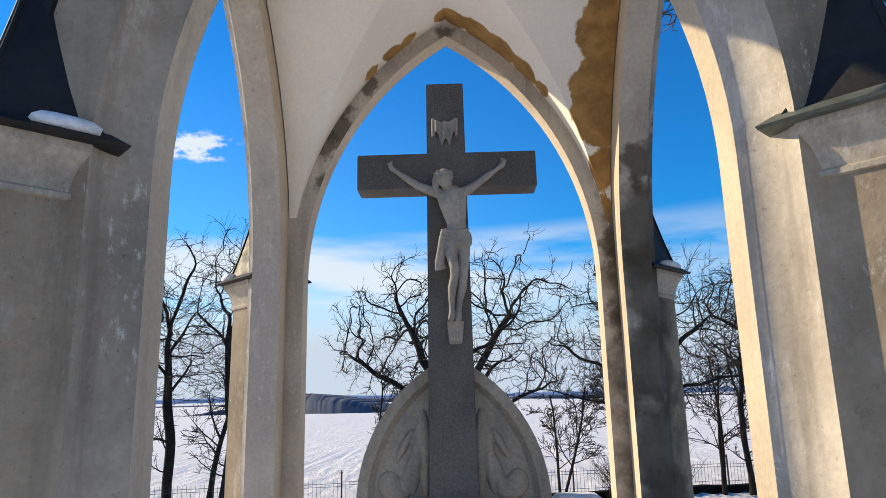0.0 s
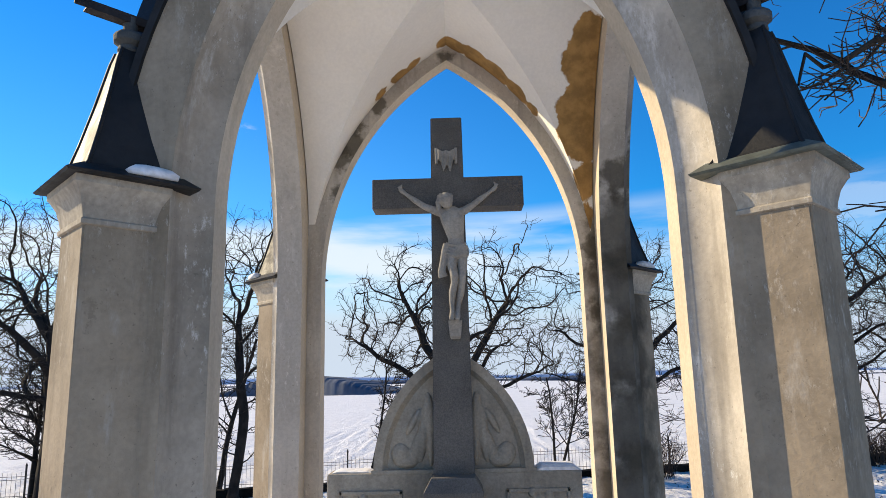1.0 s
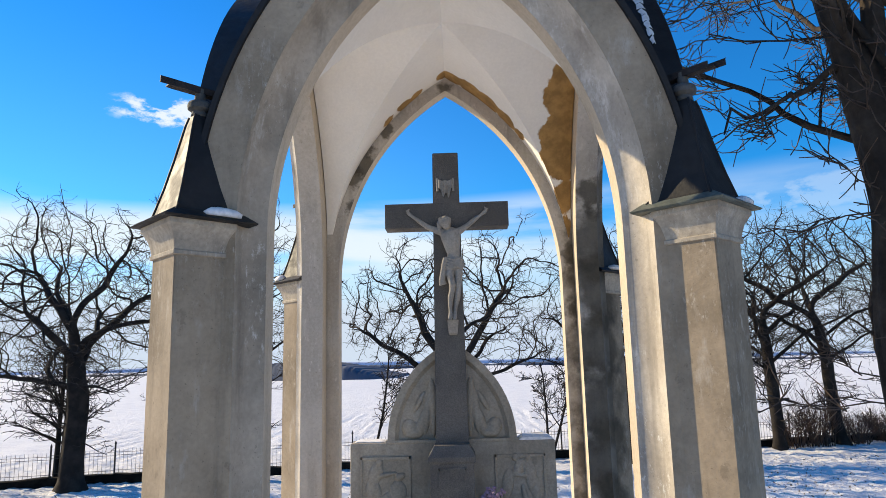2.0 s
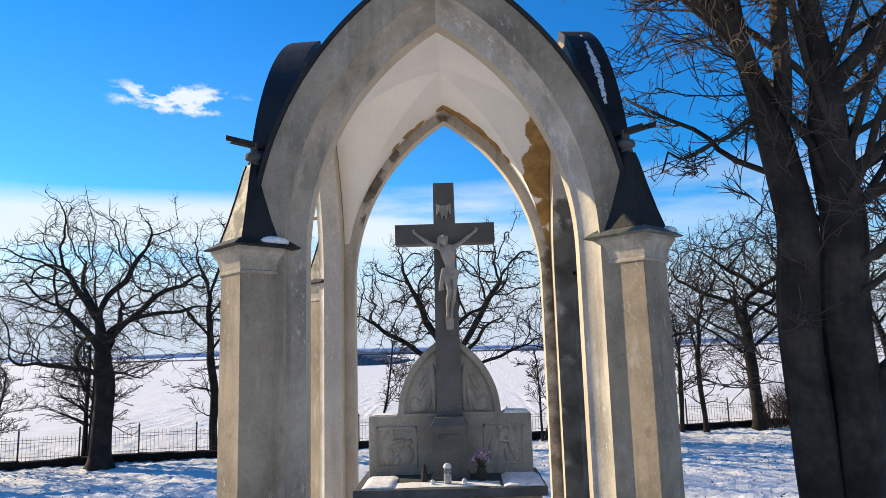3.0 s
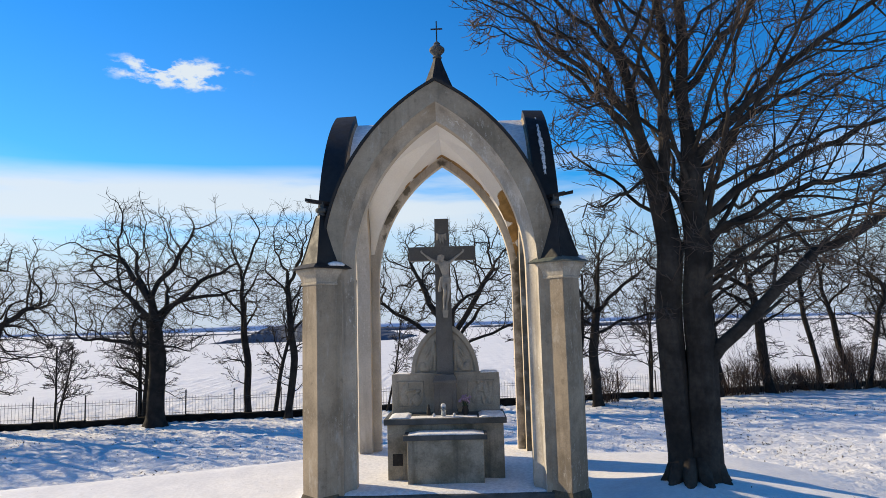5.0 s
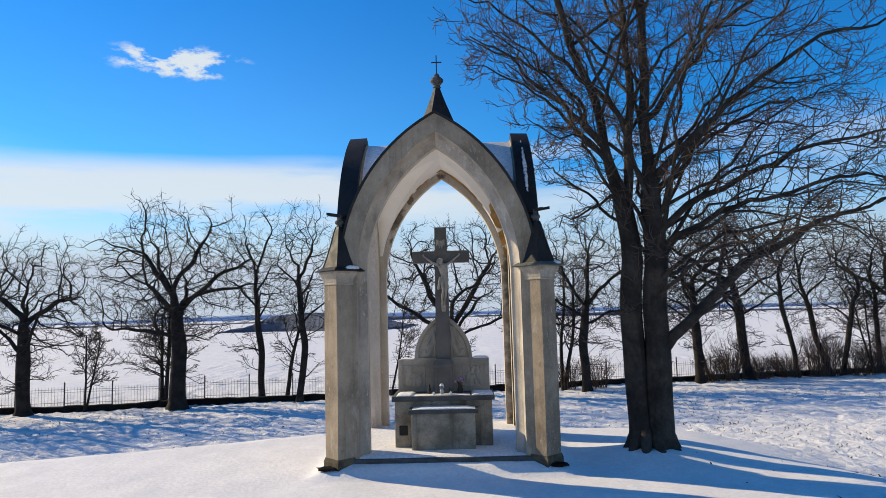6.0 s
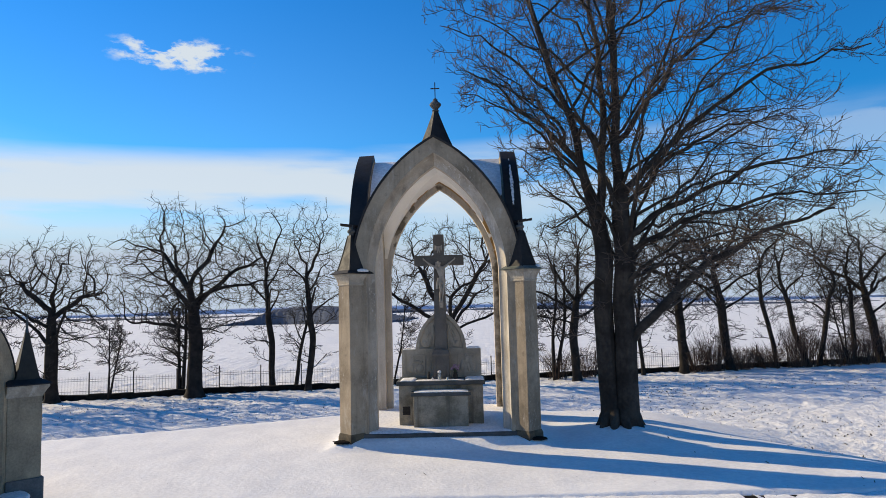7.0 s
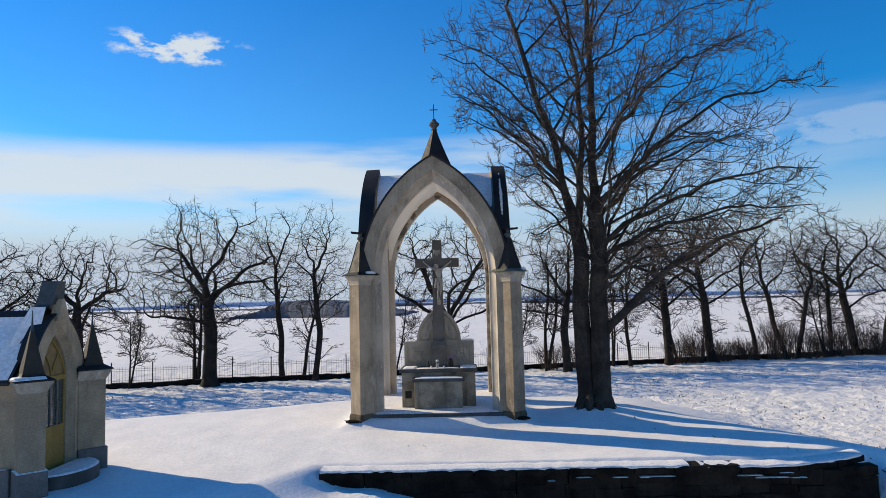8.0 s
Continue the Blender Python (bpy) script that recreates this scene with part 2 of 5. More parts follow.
M_TWIG = material("twig_bark", (0.040, 0.031, 0.024), (0.022, 0.018, 0.015), 4.0, 0.9, 0.0, 20)
M_BUSH = material("red_brown_shoots", (0.095, 0.058, 0.042), (0.055, 0.040, 0.032), 2.0, 0.9, 0.0, 20)
M_IRON = material("wrought_iron", (0.05, 0.05, 0.05), (0.07, 0.06, 0.052), 6.0, 0.6, 0.2, 60, metal=0.5)
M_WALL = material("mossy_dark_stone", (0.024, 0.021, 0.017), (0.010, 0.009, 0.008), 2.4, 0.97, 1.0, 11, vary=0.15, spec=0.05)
M_CHAPEL = material("chapel_plaster", (0.45, 0.345, 0.22), (0.28, 0.215, 0.14), 1.2, 0.92, 0.35, 30, streak=0.4)
M_CHAPEL_BASE = material("chapel_grey_base", (0.17, 0.165, 0.15), (0.12, 0.115, 0.105), 2.0, 0.92, 0.4, 30)
M_ZINC = material("grey_zinc_sheet", (0.06, 0.078, 0.085), (0.045, 0.058, 0.064), 1.6, 0.5, 0.1, 12, metal=0.3)
M_YELLOW = material("ochre_painted_wood", (0.33, 0.20, 0.045), (0.24, 0.15, 0.04), 2.0, 0.6, 0.15, 30)
M_OLD_OCHRE = material("brown_ochre_wood", (0.28, 0.18, 0.065), (0.17, 0.115, 0.05), 4.0, 0.7, 0.3, 20)
# far woods and hills: the haze of distance is mixed into these blue-grey colours
M_FOREST = material("hazed_distant_wood", (0.10, 0.12, 0.155), (0.075, 0.092, 0.12), 0.02, 1.0, 0.0, 0.2)
M_HILL = material("hazed_snow_hill", (0.55, 0.62, 0.74), (0.44, 0.52, 0.66), 0.004, 1.0, 0.0, 0.05)
M_LITTER = material("dry_leaf_litter", (0.10, 0.075, 0.045), (0.05, 0.04, 0.028), 6.0, 0.9, 0.0, 20)
M_WAX = material("white_wax", (0.72, 0.70, 0.66), (0.66, 0.64, 0.6), 9.0, 0.5, 0.05, 60)
M_PETAL = material("faded_violet_petals", (0.40, 0.27, 0.34), (0.26, 0.17, 0.24), 30.0, 0.8, 0.0, 60)
M_STEM = material("dry_green_stems", (0.06, 0.075, 0.03), (0.04, 0.05, 0.02), 9.0, 0.8, 0.0, 60)
M_DARK = material("dark_grating", (0.03, 0.025, 0.02), (0.015, 0.013, 0.012), 9.0, 0.8, 0.3, 60)
M_PIPE = material("rusty_tin", (0.045, 0.036, 0.032), (0.028, 0.024, 0.022), 9.0, 0.7, 0.3, 40, metal=0.4)


def glass_material(name, tint):
    m = bpy.data.materials.new(name)
    m.use_nodes = True
    b = m.node_tree.nodes["Principled BSDF"]
    b.inputs["Base Color"].default_value = (*tint, 1)
    b.inputs["Roughness"].default_value = 0.08
    b.inputs["Transmission Weight"].default_value = 0.85
    return m


M_GLASS = glass_material("clear_glass", (0.62, 0.68, 0.72))
M_PANE = glass_material("old_window_glass", (0.35, 0.38, 0.38))

# ---------------------------------------------------------------- mesh helpers


def part(name, geom, mat, parent=None, label="", smooth=None, angle=40):
    """Links a bmesh, or (points, faces), as one mesh object, under a parent if given."""
    if isinstance(geom, tuple) and isinstance(geom[0], np.ndarray):
        me = mesh_of(name, *geom)
    elif isinstance(geom, tuple):
        me = bpy.data.meshes.new(name)
        me.from_pydata(geom[0], [], geom[1])
    else:
        me = bpy.data.meshes.new(name)
        bmesh.ops.recalc_face_normals(geom, faces=geom.faces)
        geom.to_mesh(me)
        geom.free()
    me.materials.append(mat)
    if smooth:
        me.polygons.foreach_set("use_smooth", [True] * len(me.polygons))
        if angle:
            me.set_sharp_from_angle(angle=radians(angle))
    ob = new(name, me)
    if parent is not None:
        ob.parent = parent
        ob.matrix_parent_inverse = parent.matrix_basis.inverted()
    if label:
        tagged(ob, label)
    return ob


def empty(name, at=(0, 0, 0), label="", category="", group="", kind=""):
    ob = new(name)
    ob.matrix_basis = Matrix.Translation(at)
    return tagged(ob, label, category, group, kind)


def box(x0, x1, y0, y1, z0, z1, bevel=0.0, bm=None, m=None):
    own = bmesh.new()
    bmesh.ops.create_cube(own, size=1.0, matrix=Matrix.LocRotScale(((x0 + x1) / 2, (y0 + y1) / 2, (z0 + z1) / 2), None, (x1 - x0, y1 - y0, z1 - z0)))
    if bevel:
        bmesh.ops.bevel(own, geom=own.edges[:], offset=bevel, segments=2, affect="EDGES", profile=0.5)
    if m is not None:
        bmesh.ops.transform(own, matrix=m, verts=own.verts)
    return join(bm, own)


def join(bm, own):
    if bm is None:
        return own
    me = bpy.data.meshes.new("tmp")
    own.to_mesh(me)
    own.free()
    bm.from_mesh(me)
    bpy.data.meshes.remove(me)
    return bm


def loft(rings, bm=None, caps=True, closed=True):
    """Skins rings of equal numbers of points, one after another."""
    own = bmesh.new()
    rows = [[own.verts.new(p) for p in r] for r in rings]
    k = len(rings[0])
    for a, b in zip(rows, rows[1:]):
        for i in range(k if closed else k - 1):
            j = (i + 1) % k
            own.faces.new((a[i], a[j], b[j], b[i]))
    if caps and closed:
        own.faces.new(rows[0][::-1])
        own.faces.new(rows[-1])
    return join(bm, own)


def ring(n, r, z, cx=0.0, cy=0.0, turn=0.0, sx=1.0, sy=1.0):
    return [(cx + sx * r * math.cos(turn + 2 * math.pi * i / n), cy + sy * r * math.sin(turn + 2 * math.pi * i / n), z) for i in range(n)]


def lathe(profile, n=12, cx=0.0, cy=0.0, turn=0.0, bm=None):
    return loft([ring(n, max(r, 0.002), z, cx, cy, turn) for r, z in profile], bm)


def tube_mesh(lines, sides=4):
    """Points and faces of tapered tubes along polylines: [(points, radii, sides), ...]."""
    groups = {}
    for item in lines:
        key = (len(item[0]), item[2] if len(item) > 2 else sides)
        groups.setdefault(key, []).append(item)
    verts, faces, base = [], [], 0
    for (k, s), items in groups.items():
        pts = np.array([it[0] for it in items], float)
        rad = np.array([it[1] for it in items], float)
        m = len(items)
        tan = np.gradient(pts, axis=1)
        tan /= np.linalg.norm(tan, axis=2)[..., None] + 1e-9
        steep = np.abs(tan[:, 0, 2]) > 0.9
        ref = np.where(steep[:, None], np.array((1.0, 0.0, 0.0)), np.array((0.0, 0.0, 1.0)))[:, None, :]
        u = np.cross(tan, np.broadcast_to(ref, tan.shape))
        u /= np.linalg.norm(u, axis=2)[..., None] + 1e-9
        v = np.cross(tan, u)
        a = np.arange(s) * 2 * np.pi / s
        p = pts[:, :, None, :] + rad[:, :, None, None] * (np.cos(a)[None, None, :, None] * u[:, :, None, :] + np.sin(a)[None, None, :, None] * v[:, :, None, :])
        verts.append(p.reshape(-1, 3))
        i = np.arange(m)[:, None, None] * (k * s) + np.arange(k - 1)[None, :, None] * s
        j = np.arange(s)[None, None, :]
        q = (j + 1) % s
        f = np.stack(np.broadcast_arrays(i + j, i + q, i + s + q, i + s + j), -1).reshape(-1, 4)
        faces.append(f + base)
        base += m * k * s
    return np.concatenate(verts), np.concatenate(faces)


def mesh_of(name, v, f):
    """A mesh of quads from arrays."""
    me = bpy.data.meshes.new(name)
    me.vertices.add(len(v))
    me.vertices.foreach_set("co", np.ascontiguousarray(v, np.float32).ravel())
    me.loops.add(f.size)
    me.loops.foreach_set("vertex_index", np.ascontiguousarray(f, np.int32).ravel())
    me.polygons.add(len(f))
    me.polygons.foreach_set("loop_start", np.arange(0, f.size, 4, dtype=np.int32))
    me.update(calc_edges=True)
    return me


# ---------------------------------------------------------------- ground


def step(v, a, b):
    t = np.clip((v - a) / (b - a), 0, 1)
    return t * t * (3 - 2 * t)


def rough_field(x, y, s, seed):
    """Cheap smooth noise from sines, about -1 to 1."""
    r = np.random.RandomState(seed)
    z = np.zeros_like(x)
    for _ in range(6):
        a, p, f = r.uniform(0, 6.28), r.uniform(0, 6.28), s * r.uniform(0.6, 1.7)
        z = z + np.sin(f * (x * np.cos(a) + y * np.sin(a)) + p)
    return z / 3.5


WALL_Y = -6.35


def fence_y(x):
    return 19.4 + 0.225 * x


def wall_bend(x):
    return 0.16 * np.clip(np.asarray(x, float) - 6.5, 0, 3) ** 2


def height(x, y):
    """Height of the snow: a low mound under the canopy, a lower yard round it and flat fields."""
    x, y = np.asarray(x, float), np.asarray(y, float)
    yb = np.where(x < -2.5, 2.4 + 0.42 * (x + 2.5), 2.4)
    yb = np.where(x > 1.0, 2.4 - 0.1 * (x - 1.0), yb)
    back = step(y, yb, yb + 4.5)
    xr = 5.0 + 0.62 * np.clip(-y, 0, 6.5)
    right = step(x, xr, xr + 6.5)
    z = -0.10 - 0.20 * step(np.maximum(np.abs(x), np.abs(y)), 2.05, 2.7) - 1.0 * (1 - (1 - back) * (1 - right))
    # below the retaining wall the ground is lower, less so towards the chapel
    bent = WALL_Y + wall_bend(x)
    away = np.clip(-y - 6.5, 0, 8)
    low = step(-y, -bent - 0.16, -bent + 0.14) * step(x, -2.5 - 0.9 * away, -1.6) * (1 - step(x, 8.3, 9.3 + 0.9 * away))
    z = z - low * (0.36 + 0.9 * step(x, -1.5, 2.5))
    z = z - 0.75 * step(x, 8.2, 10.2) * step(-y, 4.4, 6.2) * (1 - right)
    south = step(-y, 7.6, 13.0)
    z = z * (1 - south) - 1.3 * south
    clear = step(np.abs(x) + np.abs(y), 3.5, 6)
    z = z + 0.27 * np.exp(-((x - 4.25) ** 2 + (y + 1.25) ** 2) / 1.3)
    z = z + clear * (0.022 * rough_field(x, y, 0.7, 3) + 0.006 * rough_field(x, y, 3.1, 5) + 0.004 * rough_field(x, y, 7.3, 6))
    yard = np.clip(back + right, 0, 1)
    z = z + yard * (0.010 * rough_field(x, y, 5.3, 9) + 0.012 * rough_field(x, y, 9.1, 10) + 0.016 * rough_field(x, y, 14.7, 14))
    far = np.hypot(x, y - 10)
    z = z + 0.5 * rough_field(x, y, 0.03, 12) * step(far, 40, 110)
    return np.where(far > 40, z - 0.1, z)


def axis(lo, mid0, mid1, hi, fine):
    inner = np.arange(mid0, mid1 + fine, fine)
    g = [fine]
    while sum(g) < 2600:
        g.append(g[-1] * 1.09)
    g = np.cumsum(g)
    return np.concatenate((mid0 - g[g < mid0 - lo][::-1], inner, inner[-1] + g[g < hi - inner[-1]]))


def build_ground():
    xs, ys = axis(-2400, -20, 24, 2400, 0.16), axis(-160, -13, 20, 2400, 0.16)
    X, Y = np.meshgrid(xs, ys)
    Z = height(X, Y)
    lumps = np.random.RandomState(5).normal(0, 1, Z.shape)
    lumps = (lumps + np.roll(lumps, 1, 0) + np.roll(lumps, 1, 1)) / 2
    low_yard = step(-Z, 0.5, 1.1) * (np.hypot(X, Y) < 45)
    Z = Z + lumps * (0.0028 + 0.026 * low_yard)
    v = np.stack((X.ravel(), Y.ravel(), Z.ravel()), 1)
    nx, ny = len(xs), len(ys)
    i = (np.arange(ny - 1)[:, None] * nx + np.arange(nx - 1)[None, :]).ravel()
    f = np.stack((i, i + 1, i + nx + 1, i + nx), 1)
    me = mesh_of("ground", v, f)
    me.polygons.foreach_set("use_smooth", np.ones(len(f), bool))
    me.materials.append(M_YARD)
    tagged(new("ground", me), "snow-covered uneven ground with bits of dry grass", "ground", kind="structure")


build_ground()

# ---------------------------------------------------------------- open canopy: four pointed arches on corner piers
ZS, K = 3.60, 1.70          # springing height, distance of the arc centres past the axis
R_SPLAY, R_OUT = 3.33, 3.68
R_VAULT, K_VAULT = 3.215, 1.61
HALF, BACK, INNER = 2.03, 1.72, 1.61
# inner arcs of the front and back openings and of the narrower sides: radius, arc centre, splay depth, plane of the inner face
OPENINGS = ((3.045, 1.585, 0.27, 1.54), (3.165, 1.875, 0.14, 1.62))


def arch_path(r, n=22, foot=-0.35, k=K):
    """Right foot, up the jamb, over the pointed arch, down to the left foot, as (x, z)."""
    w, top = r - k, math.acos(k / r)
    right = [(w, foot), (w, 1.6)] + [(r * math.cos(top * i / n) - k, ZS + r * math.sin(top * i / n)) for i in range(n)]
    right.append((0.0, ZS + r * math.sin(top)))
    return right + [(-x, z) for x, z in right[-2::-1]]


def arch_ring(section, n=22, foot=-0.35, closed=True):
    """A section of (radius, y) or (radius, y, arc centre) points swept round the arch."""
    paths = [arch_path(r, n, foot, *k) for r, _, *k in section]
    rings = [[(paths[j][i][0], section[j][1], paths[j][i][1]) for j in range(len(section))] for i in range(len(paths[0]))]
    return loft(rings, None, closed, closed)


def quarter(i):
    return Matrix.Rotation(math.pi / 2 * i, 4, "Z")


def turned(bm, m):
    bmesh.ops.transform(bm, matrix=m, verts=bm.verts)
    return bm


canopy = empty("canopy", (0, 0, -0.3), "open four-arched gothic canopy of weathered plaster with black copper pinnacles", "canopy")


def diag(bm, i):
    return turned(bm, Matrix.Rotation(math.pi / 4 + math.pi / 2 * i, 4, "Z"))


def diag_points(v, i):
    a = math.pi / 4 + math.pi / 2 * i
    return np.stack((v[:, 0] * math.cos(a) - v[:, 1] * math.sin(a), v[:, 0] * math.sin(a) + v[:, 1] * math.cos(a), v[:, 2]), 1)


def rect(r0, r1, h, z):
    return [(r0, -h, z), (r1, -h, z), (r1, h, z), (r0, h, z)]


PR, PH = 3.033, 0.219       # end face of a corner pier: distance along the diagonal, half width


def build_canopy():
    for i in range(4):
        r_in, k_in, deep, face = OPENINGS[i % 2]
        hollow = []
        for q in range(7):
            u, d = 0.8 * (1 - math.cos(q * math.pi / 12)) + 0.2 * q / 6, 0.8 * math.sin(q * math.pi / 12) + 0.2 * q / 6
            hollow.append((R_SPLAY + (r_in - R_SPLAY) * u, -HALF + deep * d, K + (k_in - K) * u))
        sec = hollow + [(r_in, -face, k_in), (3.51, -face), (R_OUT - 0.02, -BACK), (R_OUT - 0.02, -HALF)]
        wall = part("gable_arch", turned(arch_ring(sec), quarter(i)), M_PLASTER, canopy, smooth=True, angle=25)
        for extra in (M_SPLAY, M_CREAM, M_INNER, M_SPLAY_SHADED):
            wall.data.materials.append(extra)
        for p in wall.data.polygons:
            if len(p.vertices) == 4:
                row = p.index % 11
                # left half of the front splay takes the copy with shade in its colour
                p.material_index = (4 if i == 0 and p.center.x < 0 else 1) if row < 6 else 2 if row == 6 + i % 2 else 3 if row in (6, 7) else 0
        cop = [(R_OUT - 0.025, -HALF - 0.025), (R_OUT + 0.02, -HALF - 0.03), (R_OUT + 0.035, -BACK + 0.05), (R_OUT - 0.09, -BACK + 0.05)]
        part("coping", turned(arch_ring(cop, foot=3.4), quarter(i)), M_COPPER, wall, "black copper coping", smooth=True, angle=25)
    for i in range(4):
        body = loft([rect(2.63, PR, PH, z) for z in (-0.32, 1.0, 2.3, 3.42)])
        bmesh.ops.bevel(body, geom=[e for e in body.edges if abs(e.verts[0].co.z - e.verts[1].co.z) > 0.3], offset=0.012, segments=2, affect="EDGES")
        pier = part("corner_pier", diag(body, i), M_PLASTER, canopy, smooth=True)
        foot = loft([rect(2.63, PR + 0.03, PH + 0.03, -0.34), rect(2.63, PR + 0.026, PH + 0.026, -0.05), rect(2.63, PR + 0.004, PH + 0.004, 0.02)])
        part("plinth", diag(foot, i), M_PLINTH, pier, "damp dark plinth")
        prof = ((0.006, 3.38), (0.016, 3.385), (0.016, 3.41), (0.006, 3.42), (0.012, 3.46), (0.03, 3.53), (0.062, 3.59), (0.075, 3.605), (0.075, 3.645))
        cap = loft([rect(2.64 - 0.8 * d, PR + d, PH + d, z) for d, z in prof])
        part("capital", diag(cap, i), M_CAP, pier, "moulded pale capital", smooth=True, angle=30)
        lid = loft([rect(2.50 - 0.5 * d, PR + d, PH + d, z) for d, z in ((0.125, 3.645), (0.14, 3.658), (0.02, 3.735))])
        part("cover_sheet", diag(lid, i), M_VERDIGRIS if i == 3 else M_COPPER, pier, "green weathered copper cover" if i == 3 else "black copper cover")
    for i in range(4):
        c = 2.79
        prof = ((0.275, 3.69), (0.245, 3.74), (0.19, 3.95), (0.135, 4.2), (0.08, 4.48), (0.058, 4.56))
        spike = loft([[(c + h * sx, h * sy, z) for sx, sy in ((-1, -1), (1, -1), (1, 1), (-1, 1))] for h, z in prof])
        pin = part("pinnacle", diag(spike, i), M_COPPER, canopy, "black copper pinnacle")
        crown = lathe(((0.05, 4.54), (0.07, 4.57), (0.062, 4.60), (0.095, 4.625), (0.10, 4.66), (0.085, 4.685), (0.045, 4.70), (0.042, 4.80)), 10, c)
        part("finial", diag(crown, i), M_MENSA, pin, "dark stone finial", smooth=True)
        for sx, sy in ((-1, -1), (1, -1), (1, 1), (-1, 1)):
            seam = tube_mesh([([(c + h * sx, h * sy, z) for h, z in prof], [0.012] * len(prof), 6)])
            part("seam", (diag_points(seam[0], i), seam[1]), M_COPPER, pin)
        trough = box(2.35, 3.06, -0.035, 0.035, 4.745, 4.755)
        box(2.35, 3.02, -0.04, -0.03, 4.745, 4.80, bm=trough)
        box(2.35, 3.13, 0.03, 0.04, 4.745, 4.80, bm=trough)
        turned(trough, Matrix.Translation((2.35, 0, 4.75)) @ Matrix.Rotation(radians(-1.5), 4, "Y") @ Matrix.Translation((-2.35, 0, -4.75)))
        part("water_spout", diag(trough, i), M_PIPE, canopy, "rusty tin water spout")
    # vault and roof: two pointed barrels that cross
    def crossing(half, r, n, k=K):
        """Four webs that meet in sharp groins."""
        f = lambda u: ZS + math.sqrt(max(r * r - (k + abs(u)) ** 2, 0))
        m = 2 * n + 1
        verts, faces = [], []
        for q in range(4):
            rot, base = quarter(q), len(verts)
            for a in range(n + 1):
                x = half * a / n
                for b in range(m):
                    y = x * (b - n) / n
                    verts.append(tuple(rot @ Vector((x, y, f(y)))))
            for a in range(n):
                for b in range(m - 1):
                    i = base + a * m + b
                    faces.append((i, i + m, i + m + 1, i + 1))
        bm = bmesh.new()
        vs = [bm.verts.new(p) for p in verts]
        for fc in faces:
            bm.faces.new([vs[i] for i in fc])
        bmesh.ops.remove_doubles(bm, verts=bm.verts, dist=0.0005)
        return bm
    part("vault", crossing(INNER, R_VAULT, 24, K_VAULT), M_VAULT, canopy, "pale groin vault with flaking ochre patches", smooth=True, angle=30)
    roof = part("roof", crossing(BACK + 0.03, R_OUT - 0.17, 20), M_COPPER, canopy, "black copper cross roof", smooth=True, angle=30)
    # snow lying on the flatter crown of the roof
    rs = R_OUT - 0.17
    f = lambda u: ZS + math.sqrt(rs * rs - (K + abs(u)) ** 2)
    for i in range(4):
        for side in (-1, 1):
            rings = []
            for k in range(8):
                y = 0.45 + (BACK - 0.02 - 0.45) * k / 7
                lim = min(y - 0.03, 1.32 + 0.05 * math.sin(7 * y + i))
                rings.append([(side * lim * q / 8, -y, f(lim * q / 8) + 0.035 * (1 - (q / 8) ** 6)) for q in range(9)])
            part("roof_snow", turned(loft(rings, None, False, False), quarter(i)), M_SNOW, roof, "thin snow cover", smooth=True, angle=0)
    spire = part("spire", lathe(((0.60, 6.58), (0.56, 6.75), (0.52, 6.95), (0.40, 7.22), (0.26, 7.55), (0.13, 7.88), (0.075, 8.05)), 8, turn=math.pi / 8), M_COPPER, canopy, "black copper spire")
    part("finial", lathe(((0.06, 8.02), (0.10, 8.06), (0.07, 8.10), (0.11, 8.15), (0.155, 8.20), (0.155, 8.25), (0.10, 8.30), (0.06, 8.33), (0.07, 8.36), (0.03, 8.40)), 12), M_MENSA, spire, "stone knob finial", smooth=True)
    iron = box(-0.012, 0.012, -0.012, 0.012, 8.36, 8.84)
    box(-0.12, 0.12, -0.011, 0.011, 8.66, 8.685, bm=iron)
    part("iron_cross", iron, M_IRON, spire, "small iron cross")
    # snow left on the sheets
    for i, (a, b, s) in enumerate(((2.72, 3.02, -1), (2.95, 3.1, 1), (2.56, 2.84, 1), (2.96, 3.12, 1))):
        h = PH + 0.05
        lump = loft([[(a + (b - a) * (0.5 + 0.5 * c * q), s * h + 0.055 * d * q, z) for c, d in ((-1, -1), (0, -1.2), (1, -1), (1, 1), (0, 1.1), (-1, 1))] for q, z in ((1.0, 3.69), (1.05, 3.72), (0.75, 3.75), (0.3, 3.765))])
        part("snow_patch", diag(lump, i), M_SNOW, canopy, "lump of snow", smooth=True, angle=0)
    # ragged snow strip clinging to one gable's coping
    rnd = random.Random(3)
    for k in range(16):
        a0 = 0.45 + 0.03 * k
        if k in (13, 14):
            continue
        r = R_OUT + 0.04
        rings = []
        for q in range(4):
            a = a0 + 0.028 * q / 3
            w = rnd.uniform(0.02, 0.05) * (1.0 - abs(k - 6) / 13)
            c = HALF - 0.16 + rnd.uniform(-0.008, 0.008)
            y, z = -(r * math.cos(a) - K), ZS + r * math.sin(a)
            rings.append([(c - w, y, z), (c, y - 0.012, z + 0.012), (c + w, y, z)])
        part("snow_patch", loft(rings, None, False, False), M_SNOW, canopy, "ragged bit of snow on the coping", smooth=True, angle=0)


build_canopy()


